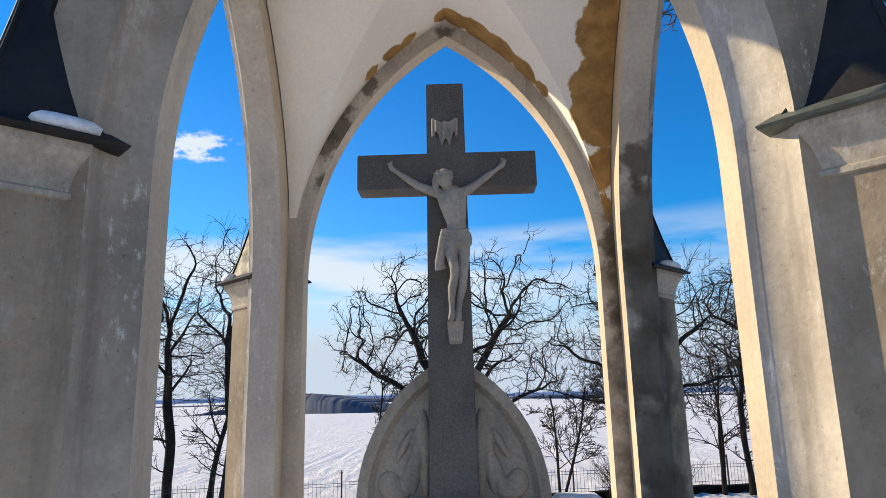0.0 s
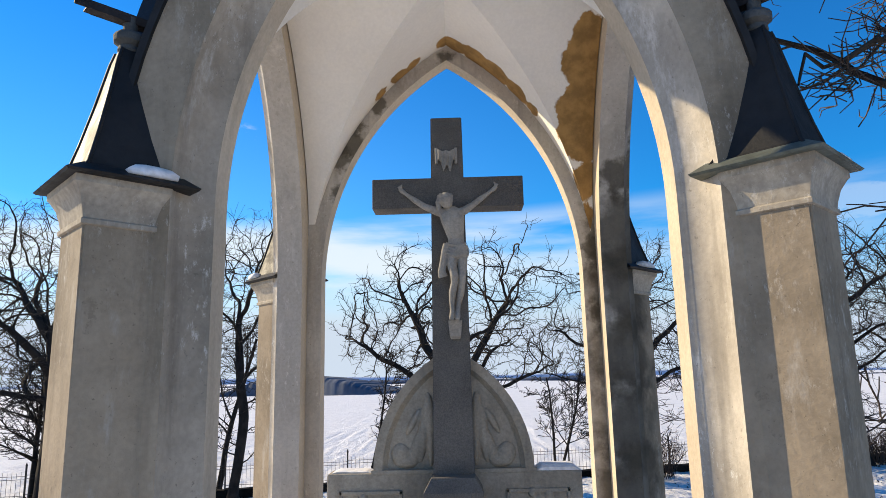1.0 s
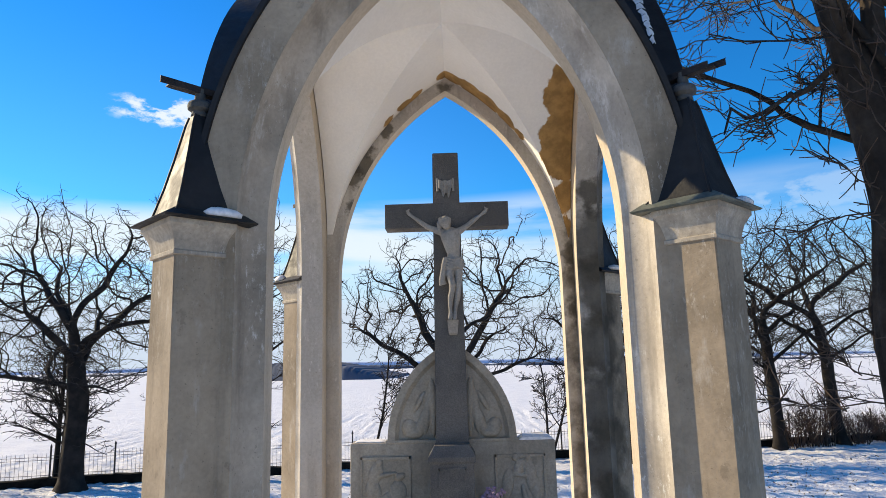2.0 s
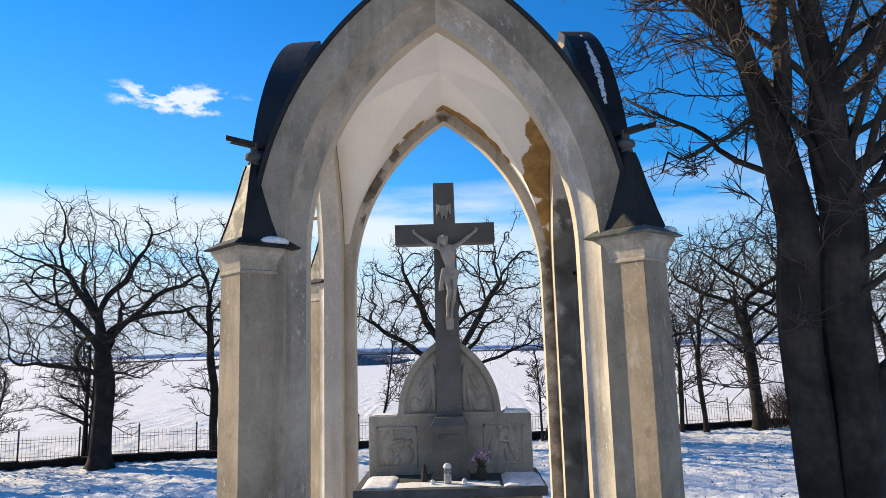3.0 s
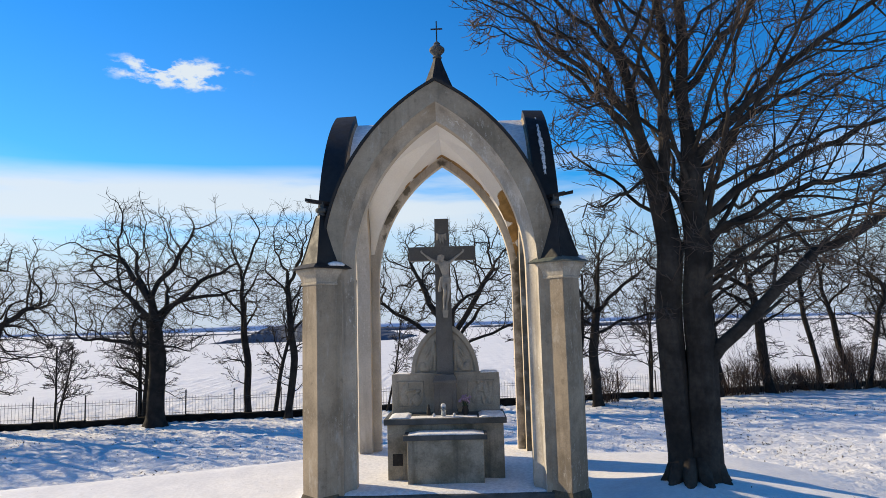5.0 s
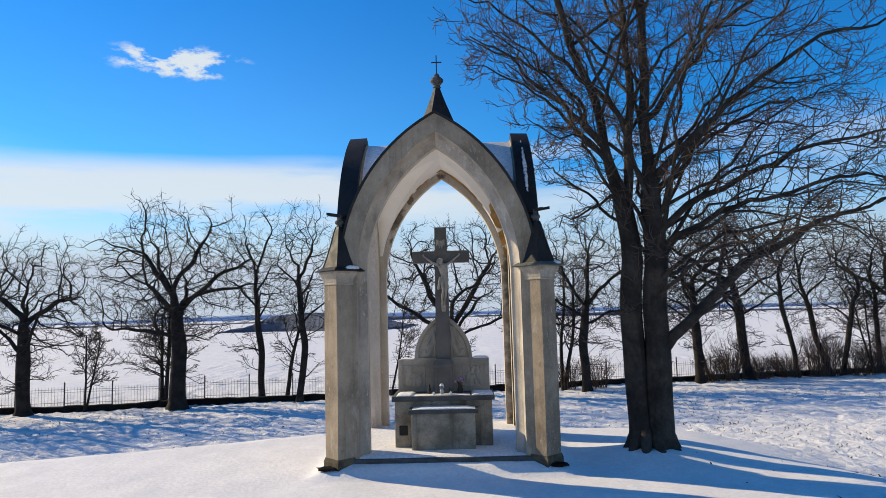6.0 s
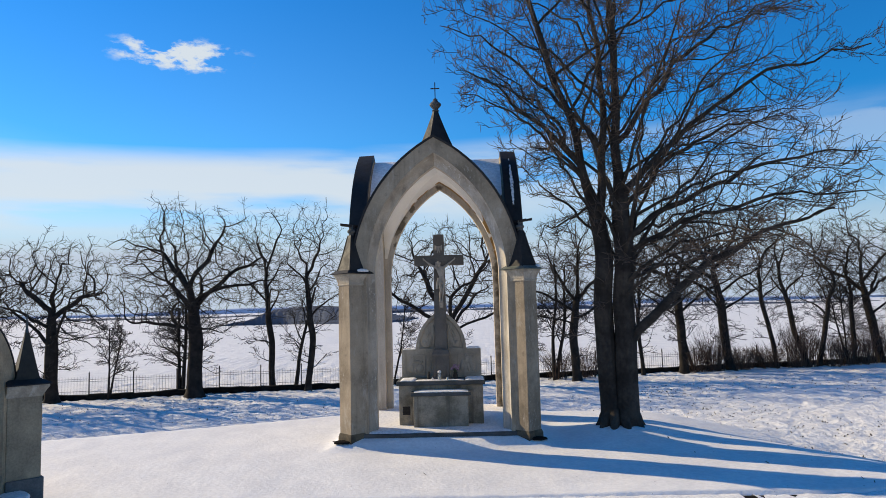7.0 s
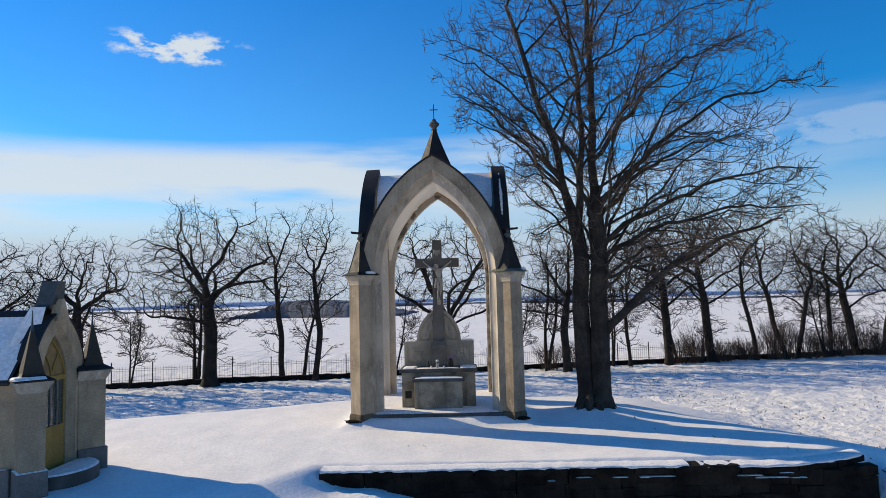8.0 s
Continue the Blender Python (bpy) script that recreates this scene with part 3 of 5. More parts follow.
def build_bare_soil():
    """Wet earth where the snow has melted at the feet of the front piers."""
    rnd = random.Random(12)
    for x, y, r in ((-2.20, -2.22, 0.25), (2.20, -2.22, 0.22)):
        z = float(height(x, y))
        rings = []
        for q, up in ((1.0, -0.03), (0.85, 0.0), (0.45, 0.012), (0.05, 0.014)):
            rings.append([(x + r * q * rnd.uniform(0.75, 1.15) * math.cos(k * math.pi / 9), y + 0.7 * r * q * rnd.uniform(0.75, 1.15) * math.sin(k * math.pi / 9), z + up + rnd.uniform(-0.01, 0.012)) for k in range(18)])
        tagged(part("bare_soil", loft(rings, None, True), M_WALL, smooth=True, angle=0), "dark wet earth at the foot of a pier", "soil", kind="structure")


build_bare_soil()
platform = loft([[(sx * h, sy * h, z) for sx, sy in ((-1, -1), (1, -1), (1, 1), (-1, 1))] for h, z in ((2.08, -0.4), (2.08, -0.03), (2.06, -0.015))])
tagged(part("platform", platform, M_MENSA), "dark stone platform edge under the canopy", "platform", kind="structure")

# snow on the platform
g = np.linspace(-2.06, 2.06, 45)
PX, PY = np.meshgrid(g, g)
PZ = 0.012 + 0.014 * rough_field(PX, PY, 2.5, 21) - 0.05 * step(np.maximum(np.abs(PX), np.abs(PY)), 1.98, 2.06)
part_snow = part("platform_snow", ([tuple(map(float, p)) for p in zip(PX.ravel(), PY.ravel(), PZ.ravel())],
                 [(a * 45 + b, a * 45 + b + 1, a * 45 + b + 46, a * 45 + b + 45) for a in range(44) for b in range(44)]), M_SNOW, smooth=True, angle=0)
tagged(part_snow, "smooth snow lying on the stone platform", "snow", kind="structure")

# ---------------------------------------------------------------- altar with cross
altar = empty("altar", (0, -0.7, 0), "grey stone altar with carved altarpiece on the platform", "altar")


def snow_slab(x0, x1, y0, y1, z, h=0.022, seed=1, n=14):
    rnd = random.Random(seed)
    rings, drift = [], 0.0
    for i in range(n + 1):
        t = i / n
        x = x0 + (x1 - x0) * t
        e = min(1.0, 6 * t + 0.15, 6 * (1 - t) + 0.15)
        drift = 0.7 * drift + 0.3 * rnd.uniform(-1, 1)
        hh = h * e * (0.95 + 0.2 * drift)
        a, b = y0 + 0.02 * drift, y1 + rnd.uniform(-0.01, 0.01)
        m = (a + b) / 2
        rings.append([(x, a, z), (x, a - 0.004, z + hh * 0.6), (x, a + 0.03, z + hh), (x, m, z + hh * 1.05), (x, b - 0.02, z + hh), (x, b, z)])
    return loft(rings)


def build_altar():
    part("base", box(-1.02, 1.02, -1.10, -0.03, -0.02, 0.95, 0.012), M_ALTAR, altar)
    front = box(-0.645, 0.655, -1.46, -1.08, -0.02, 0.735, 0.012)
    part("frontal", front, M_ALTAR, altar, "stained projecting frontal")
    part("ledge", box(-0.71, 0.72, -1.51, -1.09, 0.735, 0.82, 0.012), M_MENSA, altar, "dark ledge slab")
    part("ledge_snow", snow_slab(-0.63, 0.66, -1.49, -1.12, 0.82, 0.032, 2), M_SNOW, altar, "snow on the ledge", smooth=True)
    part("mensa", box(-1.075, 1.075, -1.19, -0.0, 0.952, 1.05, 0.01), M_MENSA, altar, "dark altar slab")
    part("mensa_snow", snow_slab(-0.62, 0.56, -1.10, -0.80, 1.05, 0.010, 3, 20), M_SNOW, altar, "thin snow on the slab")
    part("mensa_snow", snow_slab(-0.99, -0.62, -1.12, -0.5, 1.05, 0.032, 4), M_SNOW, altar, "snow on the slab", smooth=True)
    part("mensa_snow", snow_slab(0.60, 1.05, -1.14, -0.45, 1.05, 0.035, 5), M_SNOW, altar, "snow on the slab", smooth=True)
    part("grating", box(-0.93, -0.755, -1.115, -1.09, 0.25, 0.45, 0.004), M_DARK, altar, "small dark iron grating")
    # reredos: low block with a pointed lunette
    y0, y1 = -0.32, -0.06
    block = box(-1.01, 1.01, y0, y1, 1.04, 1.76, 0.012)
    r = part("altarpiece", block, M_STONE, altar, "grey carved altarpiece")
    part("altarpiece_snow", snow_slab(0.66, 1.0, y0 + 0.01, y1, 1.76, 0.045, 6, 8), M_SNOW, altar, "snow on the altarpiece")
    part("altarpiece_snow", snow_slab(-0.98, -0.66, y0 + 0.06, y1, 1.76, 0.02, 7, 8), M_SNOW, altar, "snow on the altarpiece")
    k, rr = 0.42, 1.06           # lunette arcs
    def lun(r_, n=14):
        top = math.acos(k / r_)
        right = [(r_ * math.cos(top * i / n) - k, 1.76 + r_ * math.sin(top * i / n)) for i in range(n + 1)]
        return right + [(-x, z) for x, z in right[-2::-1]]
    outer, inner = lun(rr), lun(rr - 0.11)
    core = loft([[(x, y1, z) for x, z in outer], [(x, y0 + 0.05, z) for x, z in outer]])
    part("lunette", core, M_STONE, r, "pointed lunette", smooth=True, angle=30)
    border = loft([[(ox, y0 + 0.052, oz), (ox, y0 - 0.005, oz), (ix + (ox - ix) * 0.35, y0 - 0.005, iz + (oz - iz) * 0.35), (ix + (ox - ix) * 0.2, y0 + 0.02, iz + (oz - iz) * 0.2), (ix, y0 + 0.052, iz)]
                   for (ox, oz), (ix, iz) in zip(outer, inner)])
    part("lunette_border", border, M_STONE, r, "moulded lunette border", smooth=True, angle=35)
    part("string_course", box(-0.66, 0.66, y0 - 0.008, y0 + 0.05, 1.752, 1.785, 0.006), M_STONE, r)
    # framed panels with worn low relief
    for s in (-1, 1):
        fr = None
        a, b = s * 0.66 - 0.25, s * 0.66 + 0.25
        for x0, x1, z0, z1 in ((a, b, 1.60, 1.63), (a, b, 1.15, 1.17), (a, a + 0.025, 1.15, 1.63), (b - 0.025, b, 1.15, 1.63)):
            fr = box(x0, x1, y0 - 0.018, y0 + 0.01, z0, z1, 0.005, bm=fr)
        part("panel_frame", fr, M_STONE, r, "thin raised frame")
        fuse(part("relief", relief([(s * 0.66 + dx, 1.17 + dz, w, h, tilt) for dx, dz, w, h, tilt in (
            ((-0.10, 0.30, 0.07, 0.13, 0.35), (-0.12, 0.13, 0.08, 0.14, -0.2), (-0.06, 0.41, 0.035, 0.045, 0), (0.0, 0.29, 0.12, 0.025, -0.15), (0.12, 0.12, 0.09, 0.12, 0), (0.0, 0.06, 0.04, 0.07, 0.3), (0.14, 0.27, 0.06, 0.035, -0.4)) if s < 0 else
            ((0.10, 0.26, 0.06, 0.19, -0.1), (0.08, 0.42, 0.04, 0.045, 0), (-0.02, 0.33, 0.05, 0.10, 0.5), (-0.05, 0.43, 0.035, 0.04, 0), (-0.13, 0.18, 0.06, 0.15, 0.15), (0.0, 0.26, 0.10, 0.022, 0.1), (0.15, 0.12, 0.05, 0.12, 0), (0.03, 0.09, 0.03, 0.09, -0.2)))], y0, 0.034), M_STONE, r, "worn low relief", smooth=True, angle=0))
    for s in (-1, 1):
        fuse(part("relief", relief([(s * 0.16 + dx * s, 1.79 + dz, w, h, tilt * s) for dx, dz, w, h, tilt in (
            (0.03, 0.38, 0.05, 0.22, 0.05), (0.08, 0.28, 0.045, 0.25, -0.12), (0.13, 0.16, 0.05, 0.17, -0.3), (0.26, 0.10, 0.08, 0.10, 0.3), (0.22, 0.05, 0.10, 0.05, 0.0), (0.16, 0.36, 0.03, 0.12, -0.5), (0.02, 0.15, 0.03, 0.14, 0.0))], y0 + 0.05, 0.045), M_STONE, r, "worn low relief", smooth=True, angle=0))


def fuse(ob, voxel=0.008, soften=3):
    rm = ob.modifiers.new("fuse", "REMESH")
    rm.mode, rm.voxel_size, rm.use_smooth_shade = "VOXEL", voxel, True
    sm = ob.modifiers.new("soften", "SMOOTH")
    sm.iterations, sm.factor = soften, 0.5
    return ob


def relief(blobs, y, depth):
    """Flat swellings on a panel, (x, z, half width, half height, tilt)."""
    bm = bmesh.new()
    for x, z, w, h, t in blobs:
        m = Matrix.Translation((x, y + 0.004, z)) @ Matrix.Rotation(t, 4, "Y") @ Matrix.Diagonal((w, depth, h, 1))
        bmesh.ops.create_icosphere(bm, subdivisions=3, radius=1.0, matrix=m)
    return bm


build_altar()
cross = empty("crucifix", (0, -0.5, 1.05), "tall dark granite cross on a pedestal with a pale stone figure", "cross")


def build_cross():
    y0, y1 = -0.42, -0.22
    ped = loft([[(sx * w, -0.50 + sy * d, z) for sx, sy in ((-1, -1), (1, -1), (1, 1), (-1, 1))] for w, d, z in
                ((0.225, 0.20, 1.045), (0.225, 0.20, 1.08), (0.205, 0.18, 1.10), (0.205, 0.18, 1.60), (0.222, 0.195, 1.62), (0.222, 0.195, 1.66), (0.165, 0.13, 1.76))])
    p = part("pedestal", ped, M_GRANITE, cross, "dark granite pedestal")
    fr = None
    for a, b, c, d in ((-0.13, 0.13, 1.54, 1.565), (-0.13, 0.13, 1.12, 1.14), (-0.13, -0.11, 1.12, 1.56), (0.11, 0.13, 1.12, 1.56)):
        fr = box(a, b, -0.69, -0.675, c, d, 0.003, bm=fr)
    part("panel_frame", fr, M_GRANITE, p)
    shaft = loft([[(0.005 + sx * w, (y0 + y1) / 2 + sy * d, z) for sx, sy in ((-1, -1), (1, -1), (1, 1), (-1, 1))] for w, d, z in
                  ((0.165, 0.105, 1.70), (0.158, 0.105, 1.95), (0.14, 0.10, 3.90), (0.133, 0.10, 4.69))])
    bmesh.ops.bevel(shaft, geom=shaft.edges[:], offset=0.006, segments=2, affect="EDGES")
    part("shaft", shaft, M_GRANITE, cross)
    part("crossbeam", box(-0.63, 0.64, y0 - 0.004, y1 + 0.004, 3.895, 4.155, 0.008), M_GRANITE, cross)
    part("foot_bracket", loft([[(0.042 + sx * w, y0 - d * (1 - sy), z) for sx, sy in ((-1, 0), (1, 0), (1, 1), (-1, 1))] for w, d, z in ((0.036, 0.03, 2.80), (0.045, 0.05, 2.82), (0.056, 0.09, 2.945))]), M_FIGURE, cross, "pale stone bracket")
    scroll = []
    for i in range(13):
        t = i / 12
        x = -0.075 + 0.15 * t
        lo = 4.30 - 0.10 * max(0.0, 1 - abs(t - 0.35) / 0.22) - 0.115 * max(0.0, 1 - abs(t - 0.72) / 0.2) + 0.012 * math.sin(9 * t)
        y = y0 - 0.02 - 0.014 * math.sin(5 * math.pi * t) - 0.008
        hi = 4.395 - 0.012 * math.sin(math.pi * t)
        scroll.append([(x, y, lo), (x, y, hi), (x, y + 0.035, hi), (x, y + 0.035, lo)])
    s = loft(scroll)
    for x in (-0.082, 0.082):
        loft([ring(8, 0.013, z, x, y0 - 0.014) for z in (4.275, 4.41)], s)
    part("scroll", s, M_FIGURE, cross, "pale stone scroll", smooth=True, angle=40)
    bm = bmesh.new()

    def limb(pts):
        """Round limb through (x, y, z, rx, ry) stations."""
        rings = []
        for i, (x, y, z, a, b) in enumerate(pts):
            p = Vector((x, y, z))
            q0, q1 = Vector(pts[max(0, i - 1)][:3]), Vector(pts[min(len(pts) - 1, i + 1)][:3])
            t = (q1 - q0).normalized()
            v = Vector((0, 1, 0))
            u = t.cross(v).normalized()
            v = u.cross(t).normalized()
            g = 1.1 if a > 0.01 else 1.0
            rings.append([tuple(p + u * g * a * math.cos(k * math.pi / 6) + v * g * b * math.sin(k * math.pi / 6)) for k in range(12)])
        loft(rings, bm)

    yf = y0 - 0.075
    # trunk of the body
    limb([(0.07, yf, 3.44, 0.066, 0.05), (0.07, yf, 3.49, 0.076, 0.055), (0.068, yf, 3.55, 0.066, 0.05), (0.066, yf - 0.004, 3.61, 0.058, 0.042),
          (0.056, yf - 0.014, 3.68, 0.072, 0.056), (0.045, yf - 0.02, 3.76, 0.088, 0.064), (0.032, yf - 0.016, 3.82, 0.09, 0.055), (0.02, yf - 0.01, 3.86, 0.05, 0.04)])
    for s_, hx in ((-1, -0.375), (1, 0.395)):
        limb([(0.03 + s_ * 0.062, yf - 0.01, 3.825, 0.036, 0.036), (0.028 + s_ * 0.12, yf, 3.848, 0.032, 0.032), (0.01 + s_ * 0.20, yf + 0.02, 3.895, 0.024, 0.024),
              (hx * 0.72, yf + 0.035, 3.955, 0.022, 0.021), (hx * 0.92, yf + 0.05, 4.015, 0.014, 0.013), (hx, yf + 0.055, 4.04, 0.019, 0.012), (hx + s_ * 0.02, yf + 0.055, 4.065, 0.016, 0.01)])
        for k in range(4):
            limb([(hx + s_ * 0.012, yf + 0.05, 4.055, 0.007, 0.007), (hx + s_ * (0.0 + 0.012 * k), yf + 0.042, 4.095 - 0.006 * k, 0.006, 0.006)])
    # legs, the nearer one crossing forward
    limb([(0.034, yf, 3.48, 0.042, 0.046), (0.028, yf - 0.03, 3.39, 0.036, 0.04), (0.046, yf - 0.066, 3.29, 0.029, 0.032), (0.044, yf - 0.05, 3.24, 0.026, 0.03), (0.026, yf - 0.028, 3.16, 0.027, 0.031), (0.02, yf - 0.02, 3.07, 0.018, 0.02), (0.022, yf - 0.03, 3.02, 0.017, 0.022), (0.018, yf - 0.06, 2.97, 0.02, 0.02), (0.014, yf - 0.08, 2.945, 0.016, 0.01)])
    limb([(0.112, yf, 3.48, 0.042, 0.046), (0.112, yf - 0.01, 3.39, 0.036, 0.04), (0.108, yf - 0.035, 3.29, 0.028, 0.032), (0.104, yf - 0.025, 3.24, 0.026, 0.03), (0.092, yf - 0.005, 3.16, 0.027, 0.03), (0.072, yf, 3.07, 0.018, 0.02), (0.066, yf - 0.015, 3.02, 0.017, 0.022), (0.064, yf - 0.05, 2.97, 0.02, 0.02), (0.062, yf - 0.07, 2.945, 0.016, 0.01)])
    # bowed head, hair and loin cloth
    limb([(0.02, yf - 0.015, 3.84, 0.03, 0.032), (0.012, yf - 0.03, 3.87, 0.03, 0.032), (0.004, yf - 0.055, 3.885, 0.04, 0.046), (-0.006, yf - 0.06, 3.915, 0.055, 0.06), (-0.014, yf - 0.048, 3.95, 0.054, 0.06), (-0.018, yf - 0.04, 3.978, 0.03, 0.034)])
    limb([(-0.05, yf - 0.03, 3.955, 0.026, 0.036), (-0.068, yf - 0.03, 3.91, 0.026, 0.038), (-0.066, yf - 0.025, 3.86, 0.02, 0.03), (-0.052, yf - 0.03, 3.80, 0.009, 0.016)])
    for k in range(7):
        a = 0.9 * k
        limb([(-0.014 + 0.052 * math.cos(a), yf - 0.05 + 0.056 * math.sin(a), 3.95, 0.013, 0.013), (-0.014 + 0.058 * math.cos(a + 0.5), yf - 0.05 + 0.062 * math.sin(a + 0.5), 3.962, 0.013, 0.013)])
    limb([(0.07, yf, 3.565, 0.07, 0.054), (0.07, yf, 3.54, 0.086, 0.062), (0.07, yf - 0.004, 3.50, 0.092, 0.066), (0.07, yf - 0.01, 3.46, 0.088, 0.064), (0.072, yf - 0.012, 3.44, 0.074, 0.054)])
    limb([(-0.012, yf - 0.035, 3.56, 0.026, 0.028), (-0.03, yf - 0.035, 3.50, 0.024, 0.026), (-0.042, yf - 0.025, 3.42, 0.026, 0.022), (-0.055, yf - 0.012, 3.34, 0.03, 0.02), (-0.045, yf - 0.005, 3.295, 0.036, 0.014)])
    for k in range(4):
        z = 3.55 - 0.028 * k
        limb([(-0.015, yf - 0.05, z + 0.018, 0.007, 0.008), (0.06, yf - 0.071, z - 0.01, 0.008, 0.008), (0.15, yf - 0.042, z + 0.014, 0.007, 0.008)])
    fig = part("figure", bm, M_FIGURE, cross, "pale carved stone figure with draped cloth", smooth=True, angle=0)
    fuse(fig, 0.004, 1)


build_cross()


def build_offerings():
    lantern = empty("grave_candle", (-0.03, -0.95, 1.06), "glass grave candle with white lid on the altar slab", "candle")
    part("jar", lathe(((0.035, 1.06), (0.045, 1.075), (0.042, 1.2), (0.03, 1.235)), 12, -0.03, -0.95), M_GLASS, lantern, smooth=True)
    part("wax", lathe(((0.028, 1.07), (0.03, 1.16)), 12, -0.03, -0.95), M_WAX, lantern)
    part("lid", lathe(((0.046, 1.232), (0.046, 1.25), (0.035, 1.275), (0.008, 1.285)), 12, -0.03, -0.95), M_WAX, lantern, "pale lid")
    c = tagged(part("candle", lathe(((0.024, 1.055), (0.024, 1.10), (0.018, 1.108), (0.003, 1.118)), 12, -0.20, -0.98), M_WAX, smooth=True), "short white candle on the altar slab", "candle", "small candles")
    copy_thing(c, Matrix.Translation((0.36, 0.02, 0)))
    v = empty("flower_vase", (0.36, -0.82, 1.06), "dark vase of faded violet flowers on the altar slab", "vase")
    part("vase", lathe(((0.04, 1.055), (0.055, 1.08), (0.062, 1.14), (0.045, 1.19), (0.055, 1.22)), 14, 0.36, -0.82), M_DARK, v, "dark glazed vase", smooth=True)
    rnd = random.Random(8)
    stems, heads = [], bmesh.new()
    for _ in range(16):
        a, q = rnd.uniform(0, 6.28), rnd.uniform(0.02, 0.13)
        tip = (0.36 + q * math.cos(a), -0.82 + q * math.sin(a), 1.33 + rnd.uniform(-0.03, 0.09) - q * 0.3)
        stems.append(([(0.36, -0.82, 1.15), (0.36 + 0.4 * q * math.cos(a), -0.82 + 0.4 * q * math.sin(a), 1.25), tip], [0.004, 0.004, 0.003]))
        for _ in range(7):
            o = Vector((rnd.gauss(0, 1), rnd.gauss(0, 1), rnd.gauss(0, 1))).normalized() * 0.022
            bmesh.ops.create_icosphere(heads, subdivisions=1, radius=0.017, matrix=Matrix.Translation(Vector(tip) + o) @ Matrix.Rotation(rnd.uniform(0, 3), 4, "X") @ Matrix.Diagonal((1, 0.5, 1, 1)))
    part("bunch", tube_mesh(stems, 4), M_STEM, v, "dry green stalks")
    tagged(part("bloom", heads, M_PETAL, v, "faded violet bloom"), kind="stuff")
    b = lathe(((0.035, 1.055), (0.04, 1.08), (0.034, 1.16), (0.018, 1.20), (0.02, 1.235), (0.008, 1.255)), 10, -0.30, -0.80)
    tagged(part("dark_lantern", b, M_DARK, smooth=True), "small dark grave lantern on the altar slab", "lantern")


build_offerings()

# ---------------------------------------------------------------- bare trees


def grow(base, heading, length, r0, depth, cfg, rnd, out, level=0):
    """A crooked, tapering branch and, along it, its side branches."""
    n = max(3, int(length / cfg["seg"][min(level, len(cfg["seg"]) - 1)]))
    n = min(n, 14)
    pts, p, d = [np.array(base)], np.array(base, float), np.array(heading, float)
    wob, lift = cfg["wob"][min(level, len(cfg["wob"]) - 1)], cfg["lift"][min(level, len(cfg["lift"]) - 1)]
    for _ in range(n):
        d = d + wob * np.array((rnd.gauss(0, 1), rnd.gauss(0, 1), rnd.gauss(0, 0.8))) + np.array((0, 0, lift))
        d /= np.linalg.norm(d)
        p = p + d * length / n
        pts.append(p)
    pts = np.array(pts)
    stop = cfg.get("stop")
    if stop:
        inside = stop(pts)
        if inside.any():
            pts = pts[:int(np.argmax(inside))]
            length, n = length * max(len(pts) - 1, 0) / n, len(pts) - 1
            if n < 2:
                return
    tip = cfg["tip"][min(level, len(cfg["tip"]) - 1)]
    rad = r0 * (1 - (1 - tip) * np.linspace(0, 1, n + 1) ** 0.9)
    out[0 if level <= cfg["wood"] else 1].append((pts, np.maximum(rad, cfg["min"]), (8, 6, 5, 3, 3, 3)[min(level, 5)]))
    if depth == 0:
        return
    kids = cfg["kids"][min(level, len(cfg["kids"]) - 1)]
    kids = max(1, int(round(kids * rnd.uniform(0.75, 1.25))))
    first = cfg["first"][min(level, len(cfg["first"]) - 1)]
    for k in range(kids):
        t = first + (0.99 - first) * (k + rnd.uniform(0.1, 0.9)) / kids
        i = min(int(t * n), n - 1)
        q = pts[i] + (pts[i + 1] - pts[i]) * (t * n - i)
        ax = pts[i + 1] - pts[i]
        ax = ax / np.linalg.norm(ax)
        side = np.array((rnd.gauss(0, 1), rnd.gauss(0, 1), rnd.gauss(0, 0.6)))
        side -= ax * side.dot(ax)
        side /= np.linalg.norm(side) + 1e-9
        a = radians(rnd.uniform(*cfg["angle"][min(level, len(cfg["angle"]) - 1)]))
        h = ax * math.cos(a) + side * math.sin(a)
        if h[2] < -0.15:
            h[2] = -0.1
        ln = length * rnd.uniform(*cfg["ratio"][min(level, len(cfg["ratio"]) - 1)]) * (1.1 - cfg["fall"][min(level, 1)] * t)
        rr = rad[i] * rnd.uniform(*cfg["thin"][min(level, len(cfg["thin"]) - 1)])
        grow(q, h / np.linalg.norm(h), ln, rr, depth - 1, cfg, rnd, out, level + 1)


ROBINIA = dict(stem=0.60, seg=(0.5, 0.36, 0.3, 0.24, 0.2), wob=(0.05, 0.20, 0.27, 0.30, 0.30), lift=(0.03, 0.02, 0.05, 0.05, 0.03), tip=(0.45, 0.25, 0.3, 0.45, 0.6), wood=1, fall=(0.1, 0.45),
               kids=(10, 8, 7, 5, 3), first=(0.36, 0.18, 0.15, 0.12), angle=((22, 78), (30, 72), (25, 72), (25, 70)), ratio=((0.55, 0.88), (0.34, 0.56), (0.36, 0.6), (0.4, 0.7)), min=0.0088, thin=((0.42, 0.66), (0.36, 0.56), (0.36, 0.55), (0.4, 0.6)))
SLENDER = dict(ROBINIA, stem=0.9, fall=(0.5, 0.45), wob=(0.05, 0.15, 0.2, 0.24), kids=(12, 7, 6, 5), first=(0.3, 0.16, 0.12, 0.1), angle=((32, 66), (30, 66), (30, 66), (30, 66)), ratio=((0.28, 0.5), (0.36, 0.58), (0.4, 0.62), (0.4, 0.7)), lift=(0.04, 0.03, 0.03, 0.03), thin=((0.34, 0.55),))



